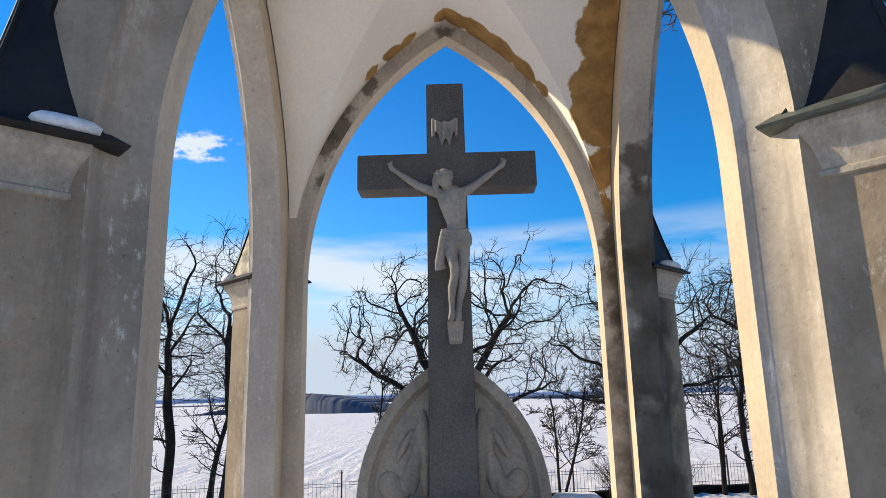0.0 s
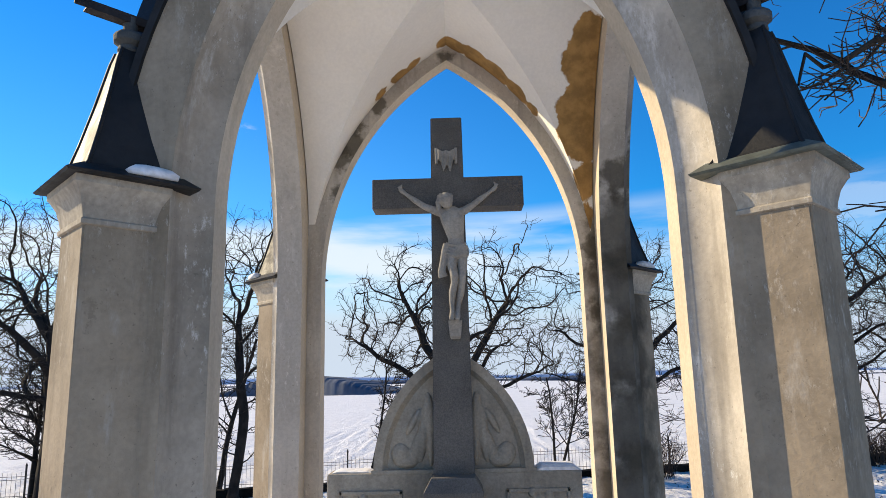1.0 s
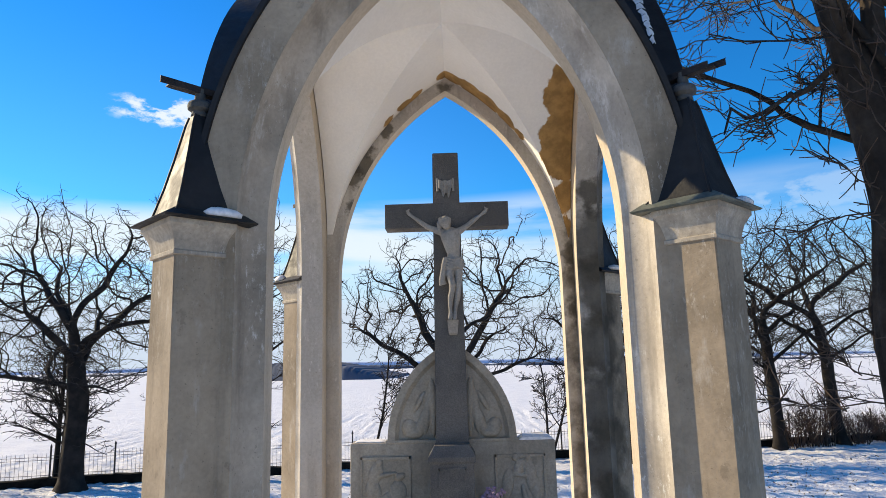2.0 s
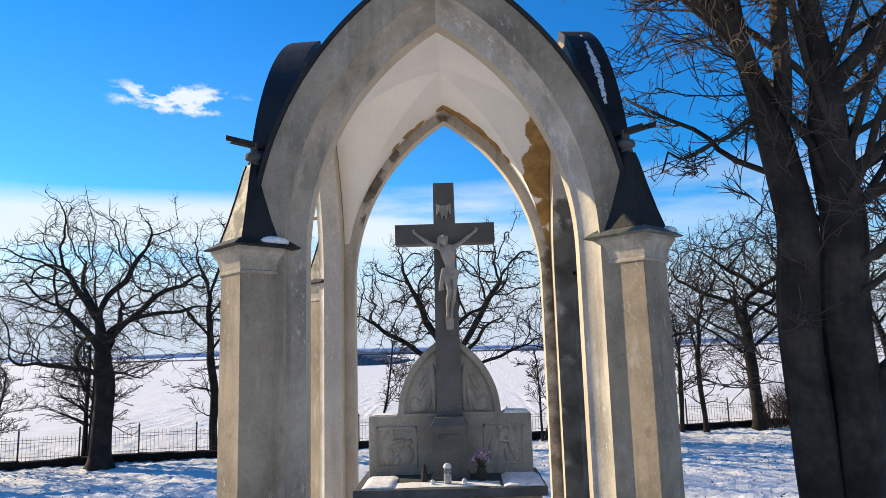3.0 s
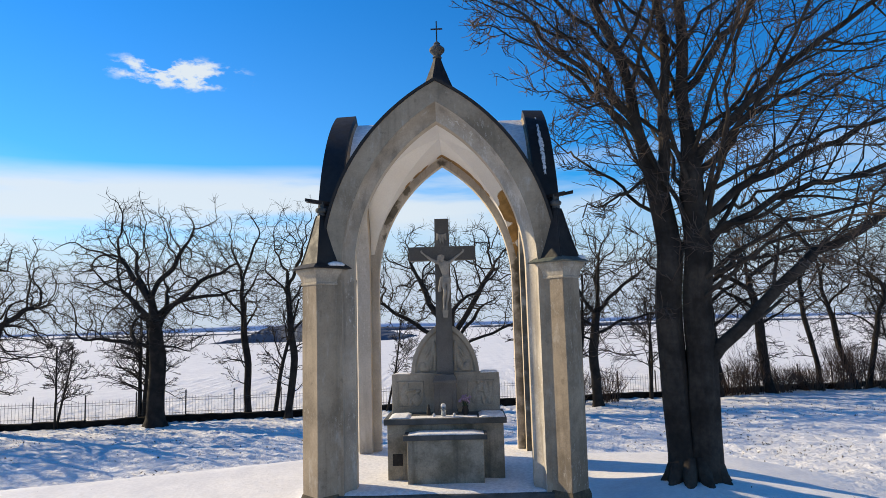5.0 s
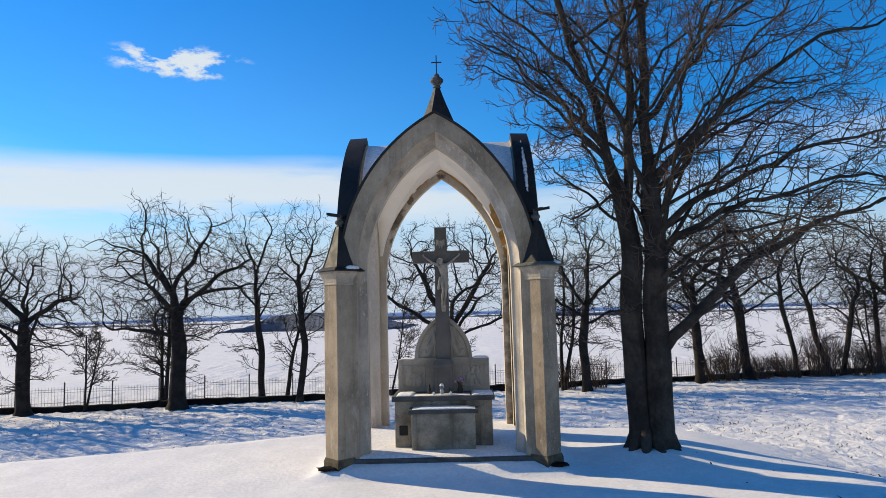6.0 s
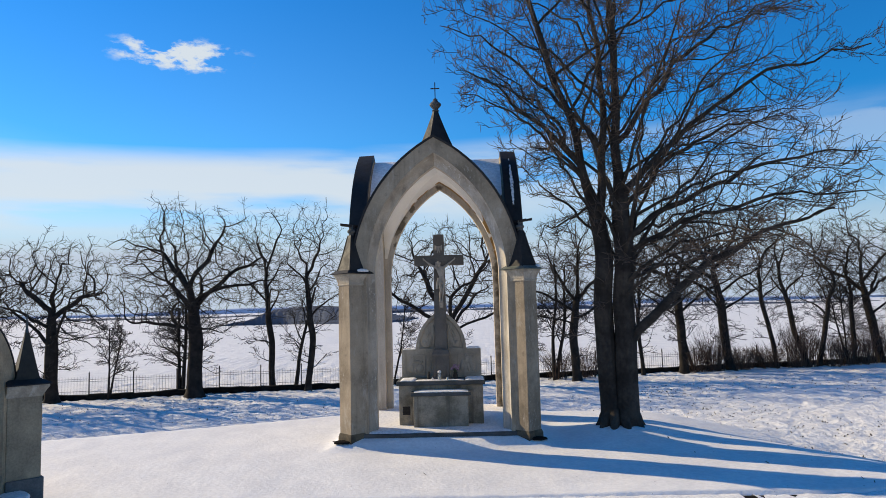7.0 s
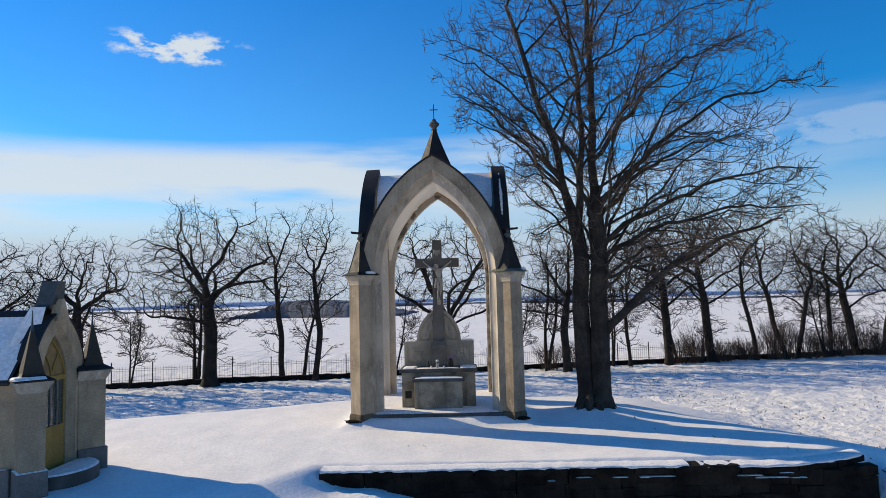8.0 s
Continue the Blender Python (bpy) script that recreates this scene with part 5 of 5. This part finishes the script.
    for s, h, brg, top, g, share in limbs:
        pts, rad = axes[s]
        i = int(np.argmin(np.abs(pts[:, 2] - h)))
        a = radians(brg)
        c, sn = math.cos(a), math.sin(a)
        o = pts[i]
        r = lime_reach(top, c) * share
        e = np.array((x + r * c, y + r * sn, top))
        flat = max(r * 0.5, 0.4)
        mid = np.array((x + flat * c, y + flat * sn, o[2] + 0.7 * (top - o[2]) + (0.8 if c > 0.5 and h < 6.0 else 0.5 if c > -0.2 and h < 10.0 else 0.25)))
        n = 16
        line, kink = [], np.zeros(3)
        for w in range(n + 1):
            u = w / n
            kink = kink * 0.8 + np.array((rnd.gauss(0, 0.05), rnd.gauss(0, 0.05), rnd.gauss(0, 0.05)))
            line.append((1 - u) ** 2 * o + 2 * u * (1 - u) * mid + u * u * e + kink * min(1, 4 * u))
        line = np.array(line)
        out = stop(line)
        out[:4] = False
        if out.any():
            line = line[:int(np.argmax(out))]
        n = len(line) - 1
        if n < 3:
            continue
        g = min(g, rad[i] * 0.75)
        lr = g * (1 - 0.84 * np.linspace(0, 1, n + 1) ** 0.85)
        wood.append((line, lr, 7))
        full = float(np.linalg.norm(line[1:] - line[:-1], axis=1).sum())
        m = int(2.0 * full)
        for k in range(m):
            u = 0.14 + 0.85 * (k + rnd.uniform(0.1, 0.9)) / m
            w = min(int(u * n), n - 1)
            q = line[w] + (line[w + 1] - line[w]) * (u * n - w)
            ax = line[w + 1] - line[w]
            ax = ax / np.linalg.norm(ax)
            side = np.array((rnd.gauss(0, 1), rnd.gauss(0, 1), rnd.gauss(0.12, 0.8)))
            side -= ax * side.dot(ax)
            side /= np.linalg.norm(side) + 1e-9
            b = radians(rnd.uniform(30, 62))
            hd = ax * math.cos(b) + side * math.sin(b)
            grow(q, hd / np.linalg.norm(hd), full * rnd.uniform(0.16, 0.36) * (1.15 - 0.55 * u), lr[w] * rnd.uniform(0.34, 0.5), 1, cfg, rnd, (wood, twigs), 2)
    # thin shoots straight from the stems
    for pts, rad in axes:
        for i in range(9, 34):
            a, e = rnd.uniform(0, 6.28), rnd.uniform(-0.5, 0.9)
            d = np.array((math.cos(a), math.sin(a), e))
            grow(pts[i] + rad[i] * 0.9 * np.array((math.cos(a), math.sin(a), 0)), d / np.linalg.norm(d), rnd.uniform(0.4, 1.3), 0.009, 1, cfg, rnd, (wood, twigs), 3)
    # twigs along the last branches
    rng, sprigs = np.random.default_rng(4), []
    for p, _, _ in twigs:
        n, k = len(p) - 1, 3
        u = rng.uniform(0.1, 1.0, k) * n
        i = np.minimum(u.astype(int), n - 1)
        ax = p[i + 1] - p[i]
        q, ax = p[i] + ax * (u - i)[:, None], ax / np.linalg.norm(ax, axis=1)[:, None]
        d = ax * 0.8 + rng.normal(0, 0.6, (k, 3)) + np.array((0, 0, 0.1))
        ln = rng.uniform(0.12, 0.4, k)[:, None]
        d *= ln / np.linalg.norm(d, axis=1)[:, None]
        sprigs.append(np.stack((q, q + 0.5 * d + rng.normal(0, 0.1, (k, 3)) * ln, q + d + np.array((0, 0, 0.12)) * ln), 1))
    twigs += [(p, (0.0068, 0.0058, 0.0045), 3) for p in np.concatenate(sprigs)]

    def bent(lines):
        cuts = np.cumsum([len(p) for p, *_ in lines])[:-1]
        flat = crook(crook(np.concatenate([np.asarray(p, float) for p, *_ in lines]), 0.055, 1.3, 5), 0.025, 0.4, 6)
        return [(p, *rest) for p, (_, *rest) in zip(np.split(flat, cuts), lines)]

    wood = wood[:9] + bent(wood[9:])
    twigs = bent(twigs)
    part("trunk", tube_mesh(wood), M_LIME_BARK, t, smooth=True, angle=0)
    part("crown", tube_mesh(twigs), M_LIME_TWIG, t, smooth=True, angle=0)


build_trees()
build_lime()

# ---------------------------------------------------------------- fence, retaining wall, chapel, distance


def build_fence():
    fence = empty("fence", (0, fence_y(0), -1.2), "low dark wall with wrought-iron railing between yard and field", "fence")
    turn = math.atan(0.225)
    xs = np.arange(-46, 48, 2.0)
    for k, x0 in enumerate(xs):
        rnd = random.Random(k)
        x1 = x0 + 2.0
        y0, y1 = fence_y(x0), fence_y(x1)
        za, zb = float(height(x0, y0)), float(height(x1, y1))
        ux, uy = math.cos(turn), math.sin(turn)
        rows_ = []
        for j in range(5):
            u = j / 4
            x, y, zz = x0 + 2 * u, y0 + (y1 - y0) * u, za + (zb - za) * u
            w, top = 0.2 + rnd.uniform(-0.015, 0.015), zz + 0.26 + rnd.uniform(-0.03, 0.03)
            rows_.append([(x + uy * w, y - ux * w, zz - 0.3), (x + uy * w, y - ux * w, top - 0.03), (x + uy * (w - 0.04), y - ux * (w - 0.04), top), (x - uy * w, y + ux * w, top), (x - uy * w, y + ux * w, zz - 0.3)])
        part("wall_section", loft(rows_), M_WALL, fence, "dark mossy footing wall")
        # iron panel: two rails and thin bars
        m = Matrix.Translation((x0, y0, za + 0.26)) @ Matrix.Rotation(turn, 4, "Z")
        bars = None
        ln = 2.0 / ux
        for zr in (0.12, 0.62, 0.72):
            bars = box(0, ln, -0.006, 0.006, zr, zr + 0.014, bm=bars)
        for j in range(1, 15):
            q = ln * j / 15
            own = loft([[(q + sx * w, sy * w, zz) for sx, sy in ((-1, -1), (1, -1), (1, 1), (-1, 1))] for w, zz in ((0.0045, 0.0), (0.0045, 0.78), (0.0015, 0.86))], bars)
        part("railing", turned(bars, m), M_IRON, fence, "thin iron railing")
        post = box(-0.025, 0.025, -0.025, 0.025, -0.05, 0.98, 0.004)
        lathe(((0.02, 0.97), (0.04, 1.01), (0.03, 1.05), (0.004, 1.12)), 8, bm=post)
        part("post", turned(post, m), M_IRON, fence, "iron post")


build_fence()


def build_retaining_wall():
    wall = empty("retaining_wall", (3, WALL_Y, -0.6), "dark crumbling stone retaining wall topped with snow", "wall")
    rnd = random.Random(4)
    x = -2.15
    k = 0
    tops = []
    while x < 8.6:
        w = rnd.uniform(0.75, 1.35)
        x1 = min(x + w, 8.75)
        bend, bend1 = float(wall_bend(x)), float(wall_bend(x1))
        top = -0.345 - 0.02 * (x > 5.0) + rnd.uniform(-0.012, 0.012)
        gap = 0.012
        rows_ = []
        for u in (0, 0.5, 1):
            xx = x + gap + (x1 - x - 2 * gap) * u
            yy = WALL_Y + bend + (bend1 - bend) * u
            e = 0.02 if u != 0.5 else 0.0
            rows_.append([(xx, yy - 0.30 + e, top - 0.12), (xx, yy - 0.31 + e, top - 0.03), (xx, yy - 0.28 + e, top), (xx, yy + 0.12, top), (xx, yy + 0.12, top - 0.12)])
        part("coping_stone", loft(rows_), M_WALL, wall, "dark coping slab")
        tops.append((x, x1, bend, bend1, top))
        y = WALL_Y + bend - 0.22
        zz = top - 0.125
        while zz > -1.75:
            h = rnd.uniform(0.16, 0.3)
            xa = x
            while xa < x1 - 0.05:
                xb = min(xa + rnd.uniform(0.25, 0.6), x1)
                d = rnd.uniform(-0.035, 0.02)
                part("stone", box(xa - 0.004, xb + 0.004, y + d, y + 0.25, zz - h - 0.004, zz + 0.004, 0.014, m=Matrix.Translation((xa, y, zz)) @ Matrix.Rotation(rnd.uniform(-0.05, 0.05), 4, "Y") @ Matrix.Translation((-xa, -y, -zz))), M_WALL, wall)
                xa = xb
            zz -= h
        x, k = x1, k + 1
    # snow lying along the top, broken where the coping has slipped
    def strip(xa, xb, seed):
        r, rings = random.Random(seed), []
        n = int((xb - xa) / 0.12)
        for i in range(n + 1):
            xx = xa + (xb - xa) * i / n
            yy, tt = WALL_Y + float(wall_bend(xx)), -0.345 - 0.02 * (xx > 5.0)
            lip, th = -0.27 + r.uniform(-0.03, 0.03), 0.03 + r.uniform(-0.012, 0.012)
            rings.append([(xx, yy + lip, tt - 0.012), (xx, yy + lip - 0.012, tt + th * 0.5), (xx, yy + lip + 0.05, tt + th), (xx, yy - 0.05, tt + th + 0.012), (xx, yy + 0.14, tt + th + 0.005), (xx, yy + 0.32, tt - 0.06)])
        part("snow_cap", loft(rings, None, False, False), M_SNOW, wall, "snow along the coping", smooth=True, angle=0)
    strip(-2.12, 5.0, 1)
    strip(5.22, 8.7, 2)
    # snow caught on ledges of the face
    for k in range(9):
        xx = rnd.uniform(-1.8, 8.0)
        w, zz = rnd.uniform(0.15, 0.7), -0.47 - abs(rnd.gauss(0, 0.05))
        yy = WALL_Y + float(wall_bend(xx)) - 0.235
        part("ledge_snow", snow_slab(xx, xx + w, yy - 0.06, yy + 0.05, zz, 0.012, k, 10), M_SNOW, wall, "snow caught on a ledge")


build_retaining_wall()


def build_chapel():
    ch = empty("chapel", (-9, -7.05, -0.2), "small gothic chapel with snowy roof and ochre door", "chapel")
    fx, cy = -7.05, -7.05      # plane of the front, middle of its width
    hw = 0.95
    z0, ze, zr = -0.45, 1.68, 2.95
    w, y_lo, y_hi = 0.3, cy - hw, cy + hw
    side = box(-12.4, fx - 0.02, y_lo, y_lo + w, z0, ze)
    part("side_wall", side, M_CHAPEL, ch)
    part("side_wall", box(-12.4, fx - 0.02, y_hi - w, y_hi, z0, ze), M_CHAPEL, ch)
    part("back_wall", box(-12.4, -12.1, y_lo + w, y_hi - w, z0, 2.6), M_CHAPEL, ch)
    part("base_course", box(-12.45, fx - 0.25, y_lo - 0.09, y_lo, z0, 0.16, 0.015), M_CHAPEL_BASE, ch, "grey base course")
    part("base_snow", snow_slab(-12.4, fx - 0.3, y_lo - 0.09, y_lo + 0.0, 0.16, 0.03, 9, 20), M_SNOW, ch, "snow on the base course")
    # front with a pointed doorway
    k, r = 0.62, 1.07           # doorway arcs: half width 0.45
    spring = 1.62
    def arch(rr, foot, n=12):
        top = math.acos(k / rr)
        right = [(rr - k, foot), (rr - k, 1.0)] + [(rr * math.cos(top * i / n) - k, spring + rr * math.sin(top * i / n)) for i in range(n + 1)]
        return right + [(-a, b) for a, b in right[-2::-1]]
    def sweep(sec, foot=z0):
        paths = [arch(rr, foot) for rr, _ in sec]
        return loft([[(fx + sec[j][1], cy + paths[j][i][0], paths[j][i][1]) for j in range(len(sec))] for i in range(len(paths[0]))])
    gable = part("front_gable", sweep([(1.17, 0.0), (1.07, -0.14), (1.07, -0.30), (1.46, -0.30), (1.46, 0.0)]), M_CHAPEL, ch, "pointed front gable", smooth=True, angle=25)
    part("gable_coping", sweep([(1.45, 0.012), (1.475, 0.012), (1.475, -0.32), (1.45, -0.32)], 1.5), M_COPPER, gable, "black copper coping", smooth=True, angle=25)
    part("gable_tip", loft([[(fx + d, cy - 0.2, 2.74), (fx + d, cy + 0.2, 2.74), (fx + d, cy + 0.03, 3.16), (fx + d, cy - 0.03, 3.16)] for d in (-0.1, 0.06)]), M_CHAPEL, gable, "plastered gable tip")
    # ochre door: solid lower leaf, glazed bars above, traceried head
    door = part("door", box(fx - 0.22, fx - 0.16, cy - 0.45, cy + 0.45, -0.1, 0.72, 0.004), M_YELLOW, ch, "ochre painted door")
    part("door_rail", box(fx - 0.21, fx - 0.14, cy - 0.45, cy + 0.45, 1.58, 1.68, 0.006), M_YELLOW, door)
    for q in (-0.43, -0.215, 0.0, 0.215, 0.43):
        part("glazing_bar", box(fx - 0.2, fx - 0.165, cy + q - 0.02, cy + q + 0.02, 0.70, 1.6, 0.004), M_CHAPEL_BASE if abs(q) < 0.4 else M_YELLOW, door)
    part("pane", box(fx - 0.192, fx - 0.186, cy - 0.42, cy + 0.42, 0.71, 1.6), M_PANE, door)
    head = [(0.0, 1.66)] + [(a * 0.98, b) for a, b in arch(1.07, 1.66)[2:-2]]
    part("door_head", loft([[(fx - 0.19, cy + a, b) for a, b in head], [(fx - 0.17, cy + a, b) for a, b in head]]), M_OLD_OCHRE, door, "brown traceried door head")
    tr = []
    for s in (-1, 1):
        tr.append(([(fx - 0.16, cy + s * 0.42, 1.66), (fx - 0.16, cy + s * 0.36, 1.9), (fx - 0.16, cy + s * 0.2, 2.15), (fx - 0.16, cy, 2.35)], [0.022] * 4, 6))
        tr.append(([(fx - 0.16, cy, 1.66), (fx - 0.16, cy + s * 0.06, 1.88), (fx - 0.16, cy + s * 0.2, 2.1)], [0.018] * 3, 6))
    part("tracery", tube_mesh(tr), M_YELLOW, door, "ochre tracery bars")
    # corner piers with caps and pinnacles
    for s in (-1, 1):
        py = cy + s * (hw + 0.02)
        m = Matrix.Translation((fx + 0.08, py, 0)) @ Matrix.Rotation(radians(45 * s), 4, "Z")
        pier = part("corner_pier", turned(box(-0.3, 0.22, -0.2, 0.2, z0, 1.62, 0.012), m), M_CHAPEL, ch)
        part("pier_base", turned(box(-0.3, 0.26, -0.24, 0.24, z0, 0.14, 0.015), m), M_CHAPEL_BASE, pier, "grey pier base")
        part("pier_snow", turned(snow_slab(-0.2, 0.26, -0.24, 0.24, 0.135, 0.03, 11, 6), m), M_SNOW, pier, "snow on the base") if s < 0 else None
        part("capital", turned(loft([rect(-0.32, 0.22 + d, 0.2 + d, z) for d, z in ((0.0, 1.5), (0.02, 1.54), (0.06, 1.62), (0.09, 1.66), (0.09, 1.70))]), m), M_CAP, pier, smooth=True, angle=30)
        part("cover_sheet", turned(loft([rect(-0.33, 0.22 + d, 0.2 + d, z) for d, z in ((0.12, 1.70), (0.12, 1.72), (-0.02, 1.80))]), m), M_COPPER, pier)
        part("pinnacle", turned(loft([[(h * a, h * b, z) for a, b in ((-1, -1), (1, -1), (1, 1), (-1, 1))] for h, z in ((0.21, 1.74), (0.17, 1.84), (0.09, 2.25), (0.025, 2.6))]), m), M_BROWN_COPPER, ch, "dull copper pinnacle")
        part("pinnacle_tip", turned(lathe(((0.035, 2.58), (0.02, 2.66), (0.008, 2.95)), 8), m), M_ZINC, ch, "bright metal tip")
    part("cap_snow", turned(snow_slab(-0.05, 0.33, -0.31, 0.2, 1.74, 0.05, 12, 6), Matrix.Translation((fx + 0.08, cy - hw - 0.05, 0)) @ Matrix.Rotation(radians(-45), 4, "Z")), M_SNOW, ch, "snow on the cap")
    # long snowy roof and the steep zinc hood behind the gable
    def gable_roof(x0, x1, half, ze_, zr_, th=0.05):
        return loft([[(xx, cy - half, ze_), (xx, cy, zr_), (xx, cy + half, ze_), (xx, cy + half, ze_ - th), (xx, cy, zr_ - th * 1.6), (xx, cy - half, ze_ - th)] for xx in (x0, x1)])
    roof = part("roof", gable_roof(-12.6, fx - 0.25, hw + 0.14, ze, zr), M_COPPER, ch, "dark sheet roof")
    sl = [[(xx, cy - (hw + 0.12) * q, ze + (zr - ze) * (1 - (hw + 0.12) * q / (hw + 0.14)) + 0.05 * math.sin(math.pi * min(1.0, 0.08 + q))) for q in (0.12, 0.2, 0.4, 0.6, 0.8, 0.98)] for xx in np.linspace(-12.55, fx - 0.3, 12)]
    part("roof_snow", loft(sl, None, False, False), M_SNOW, roof, "snow on the roof", smooth=True, angle=0)
    hood = loft([[(fx - a, cy - w, z), (fx - a, cy + w, z), (fx - b, cy + w, z), (fx - b, cy - w, z)] for a, b, w, z in
                 ((0.74, 0.36, 0.72, 2.0), (0.46, 0.32, 0.30, 2.9), (0.38, 0.06, 0.18, 3.06), (0.30, -0.02, 0.12, 3.5))])
    part("hood", hood, M_ZINC, ch, "steep grey zinc hood")
    part("hood_snow", loft([[(fx - 0.70 + 0.28 * q + (0.56 - 0.26 * q) * e, cy - 0.735 + 0.46 * q + 0.11 * e * (1 - q), 2.03 + 0.98 * q) for q in (0, 0.35, 0.7, 1.0)] for e in (0.0, 0.5, 1.0)], None, False, False), M_SNOW, ch, "snow on the hood", smooth=True, angle=0)
    # half-round doorstep under snow
    stp = [[(fx + 0.02, cy - 0.8, z)] + [(fx + 0.05 + 0.62 * d * math.sin(math.pi * i / 14), cy - 0.8 * d * math.cos(math.pi * i / 14), z) for i in range(15)] + [(fx + 0.02, cy + 0.8, z)] for d, z in ((1.0, -0.4), (1.0, -0.09), (0.985, -0.06))]
    part("doorstep", loft(stp), M_MENSA, ch, "half-round dark doorstep")
    part("doorstep_snow", loft([[(a, b, c + 0.004) for a, b, c in stp[2]], [(fx + (a - fx) * 0.94, cy + (b - cy) * 0.97, c + 0.035) for a, b, c in stp[2]]]), M_SNOW, ch, "snow on the doorstep", smooth=True)


build_chapel()


def build_distance():
    """Wooded ridges and pale hills far beyond the field, with haze put into their colours."""
    def ridge(name, dist, x0, x1, base, tops, mat, label, seed, ragged):
        rnd = random.Random(seed)
        n = 160
        rows_ = []
        for i in range(n + 1):
            u = i / n
            x = x0 + (x1 - x0) * u
            h = np.interp(u, np.linspace(0, 1, len(tops)), tops) + ragged * rnd.uniform(-1, 1)
            y = dist + 8 * math.sin(6 * u)
            rows_.append([(x, y, base), (x, y + 1, base + h * 0.8), (x, y + 6, base + h), (x, y + 60, base + h * 0.9)])
        tagged(part(name, loft(rows_, None, False, False), mat, smooth=True, angle=0), label, "hills", kind="structure")
    ridge("backdrop_wood", 170, -75, -12, -2.5, (0.4, 2.0, 5.2, 6.0, 5.8, 4.6, 2.2, 0.4), M_FOREST, "wooded rise beyond the snowy field, blue-grey with painted haze", 1, 0.35)
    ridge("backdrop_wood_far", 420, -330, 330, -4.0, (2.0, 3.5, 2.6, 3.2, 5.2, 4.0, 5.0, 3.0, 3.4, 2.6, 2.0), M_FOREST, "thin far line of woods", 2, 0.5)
    ridge("backdrop_hills", 900, -1100, 1100, -8.0, (9, 12, 10, 14, 11, 13, 10, 12, 9), M_HILL, "snowy hills at the horizon, pale with painted haze", 3, 0.5)


build_distance()


def build_litter():
    """Dead leaves and grass tips that poke out of the snow."""
    r = np.random.RandomState(9)
    x = np.concatenate((r.uniform(-1, 9.5, 150), r.uniform(-9, 3, 160), r.uniform(5, 30, 9000), r.uniform(-30, 3, 2600)))
    y = np.concatenate((r.uniform(-6.1, -2.4, 150), r.uniform(-6, 3, 160), r.uniform(-5, 19, 9000), r.uniform(4, 15, 2600)))
    keep = (np.maximum(np.abs(x), np.abs(y)) > 2.6) & (rough_field(x, y, 0.9, 31) + r.normal(0, 0.5, len(x)) > 0.1) & (y < fence_y(x) - 0.6)
    keep &= (height(x, y) < -0.55) | (r.uniform(0, 1, len(x)) < 0.06)
    x, y = x[keep], y[keep]
    z = height(x, y)
    n = len(x)
    a, w, h = r.uniform(0, 6.28, n), r.uniform(0.008, 0.032, n), r.uniform(0.01, 0.045, n)
    c, s_ = np.cos(a) * w, np.sin(a) * w
    lean = r.normal(0, 0.04, (2, n))
    v = np.stack((np.stack((x - c, y - s_, z - 0.02), 1), np.stack((x + c, y + s_, z - 0.02), 1), np.stack((x + c * 0.5 + lean[0], y + s_ * 0.5 + lean[1], z + h), 1), np.stack((x - c * 0.7 + lean[0], y - s_ * 0.7 + lean[1], z + h * 0.8), 1)), 1).reshape(-1, 3)
    f = np.arange(4 * n).reshape(-1, 4)
    tagged(part("litter", (v, f), M_LITTER), "dry leaves and grass tips poking through the snow", "litter", kind="stuff")


build_litter()
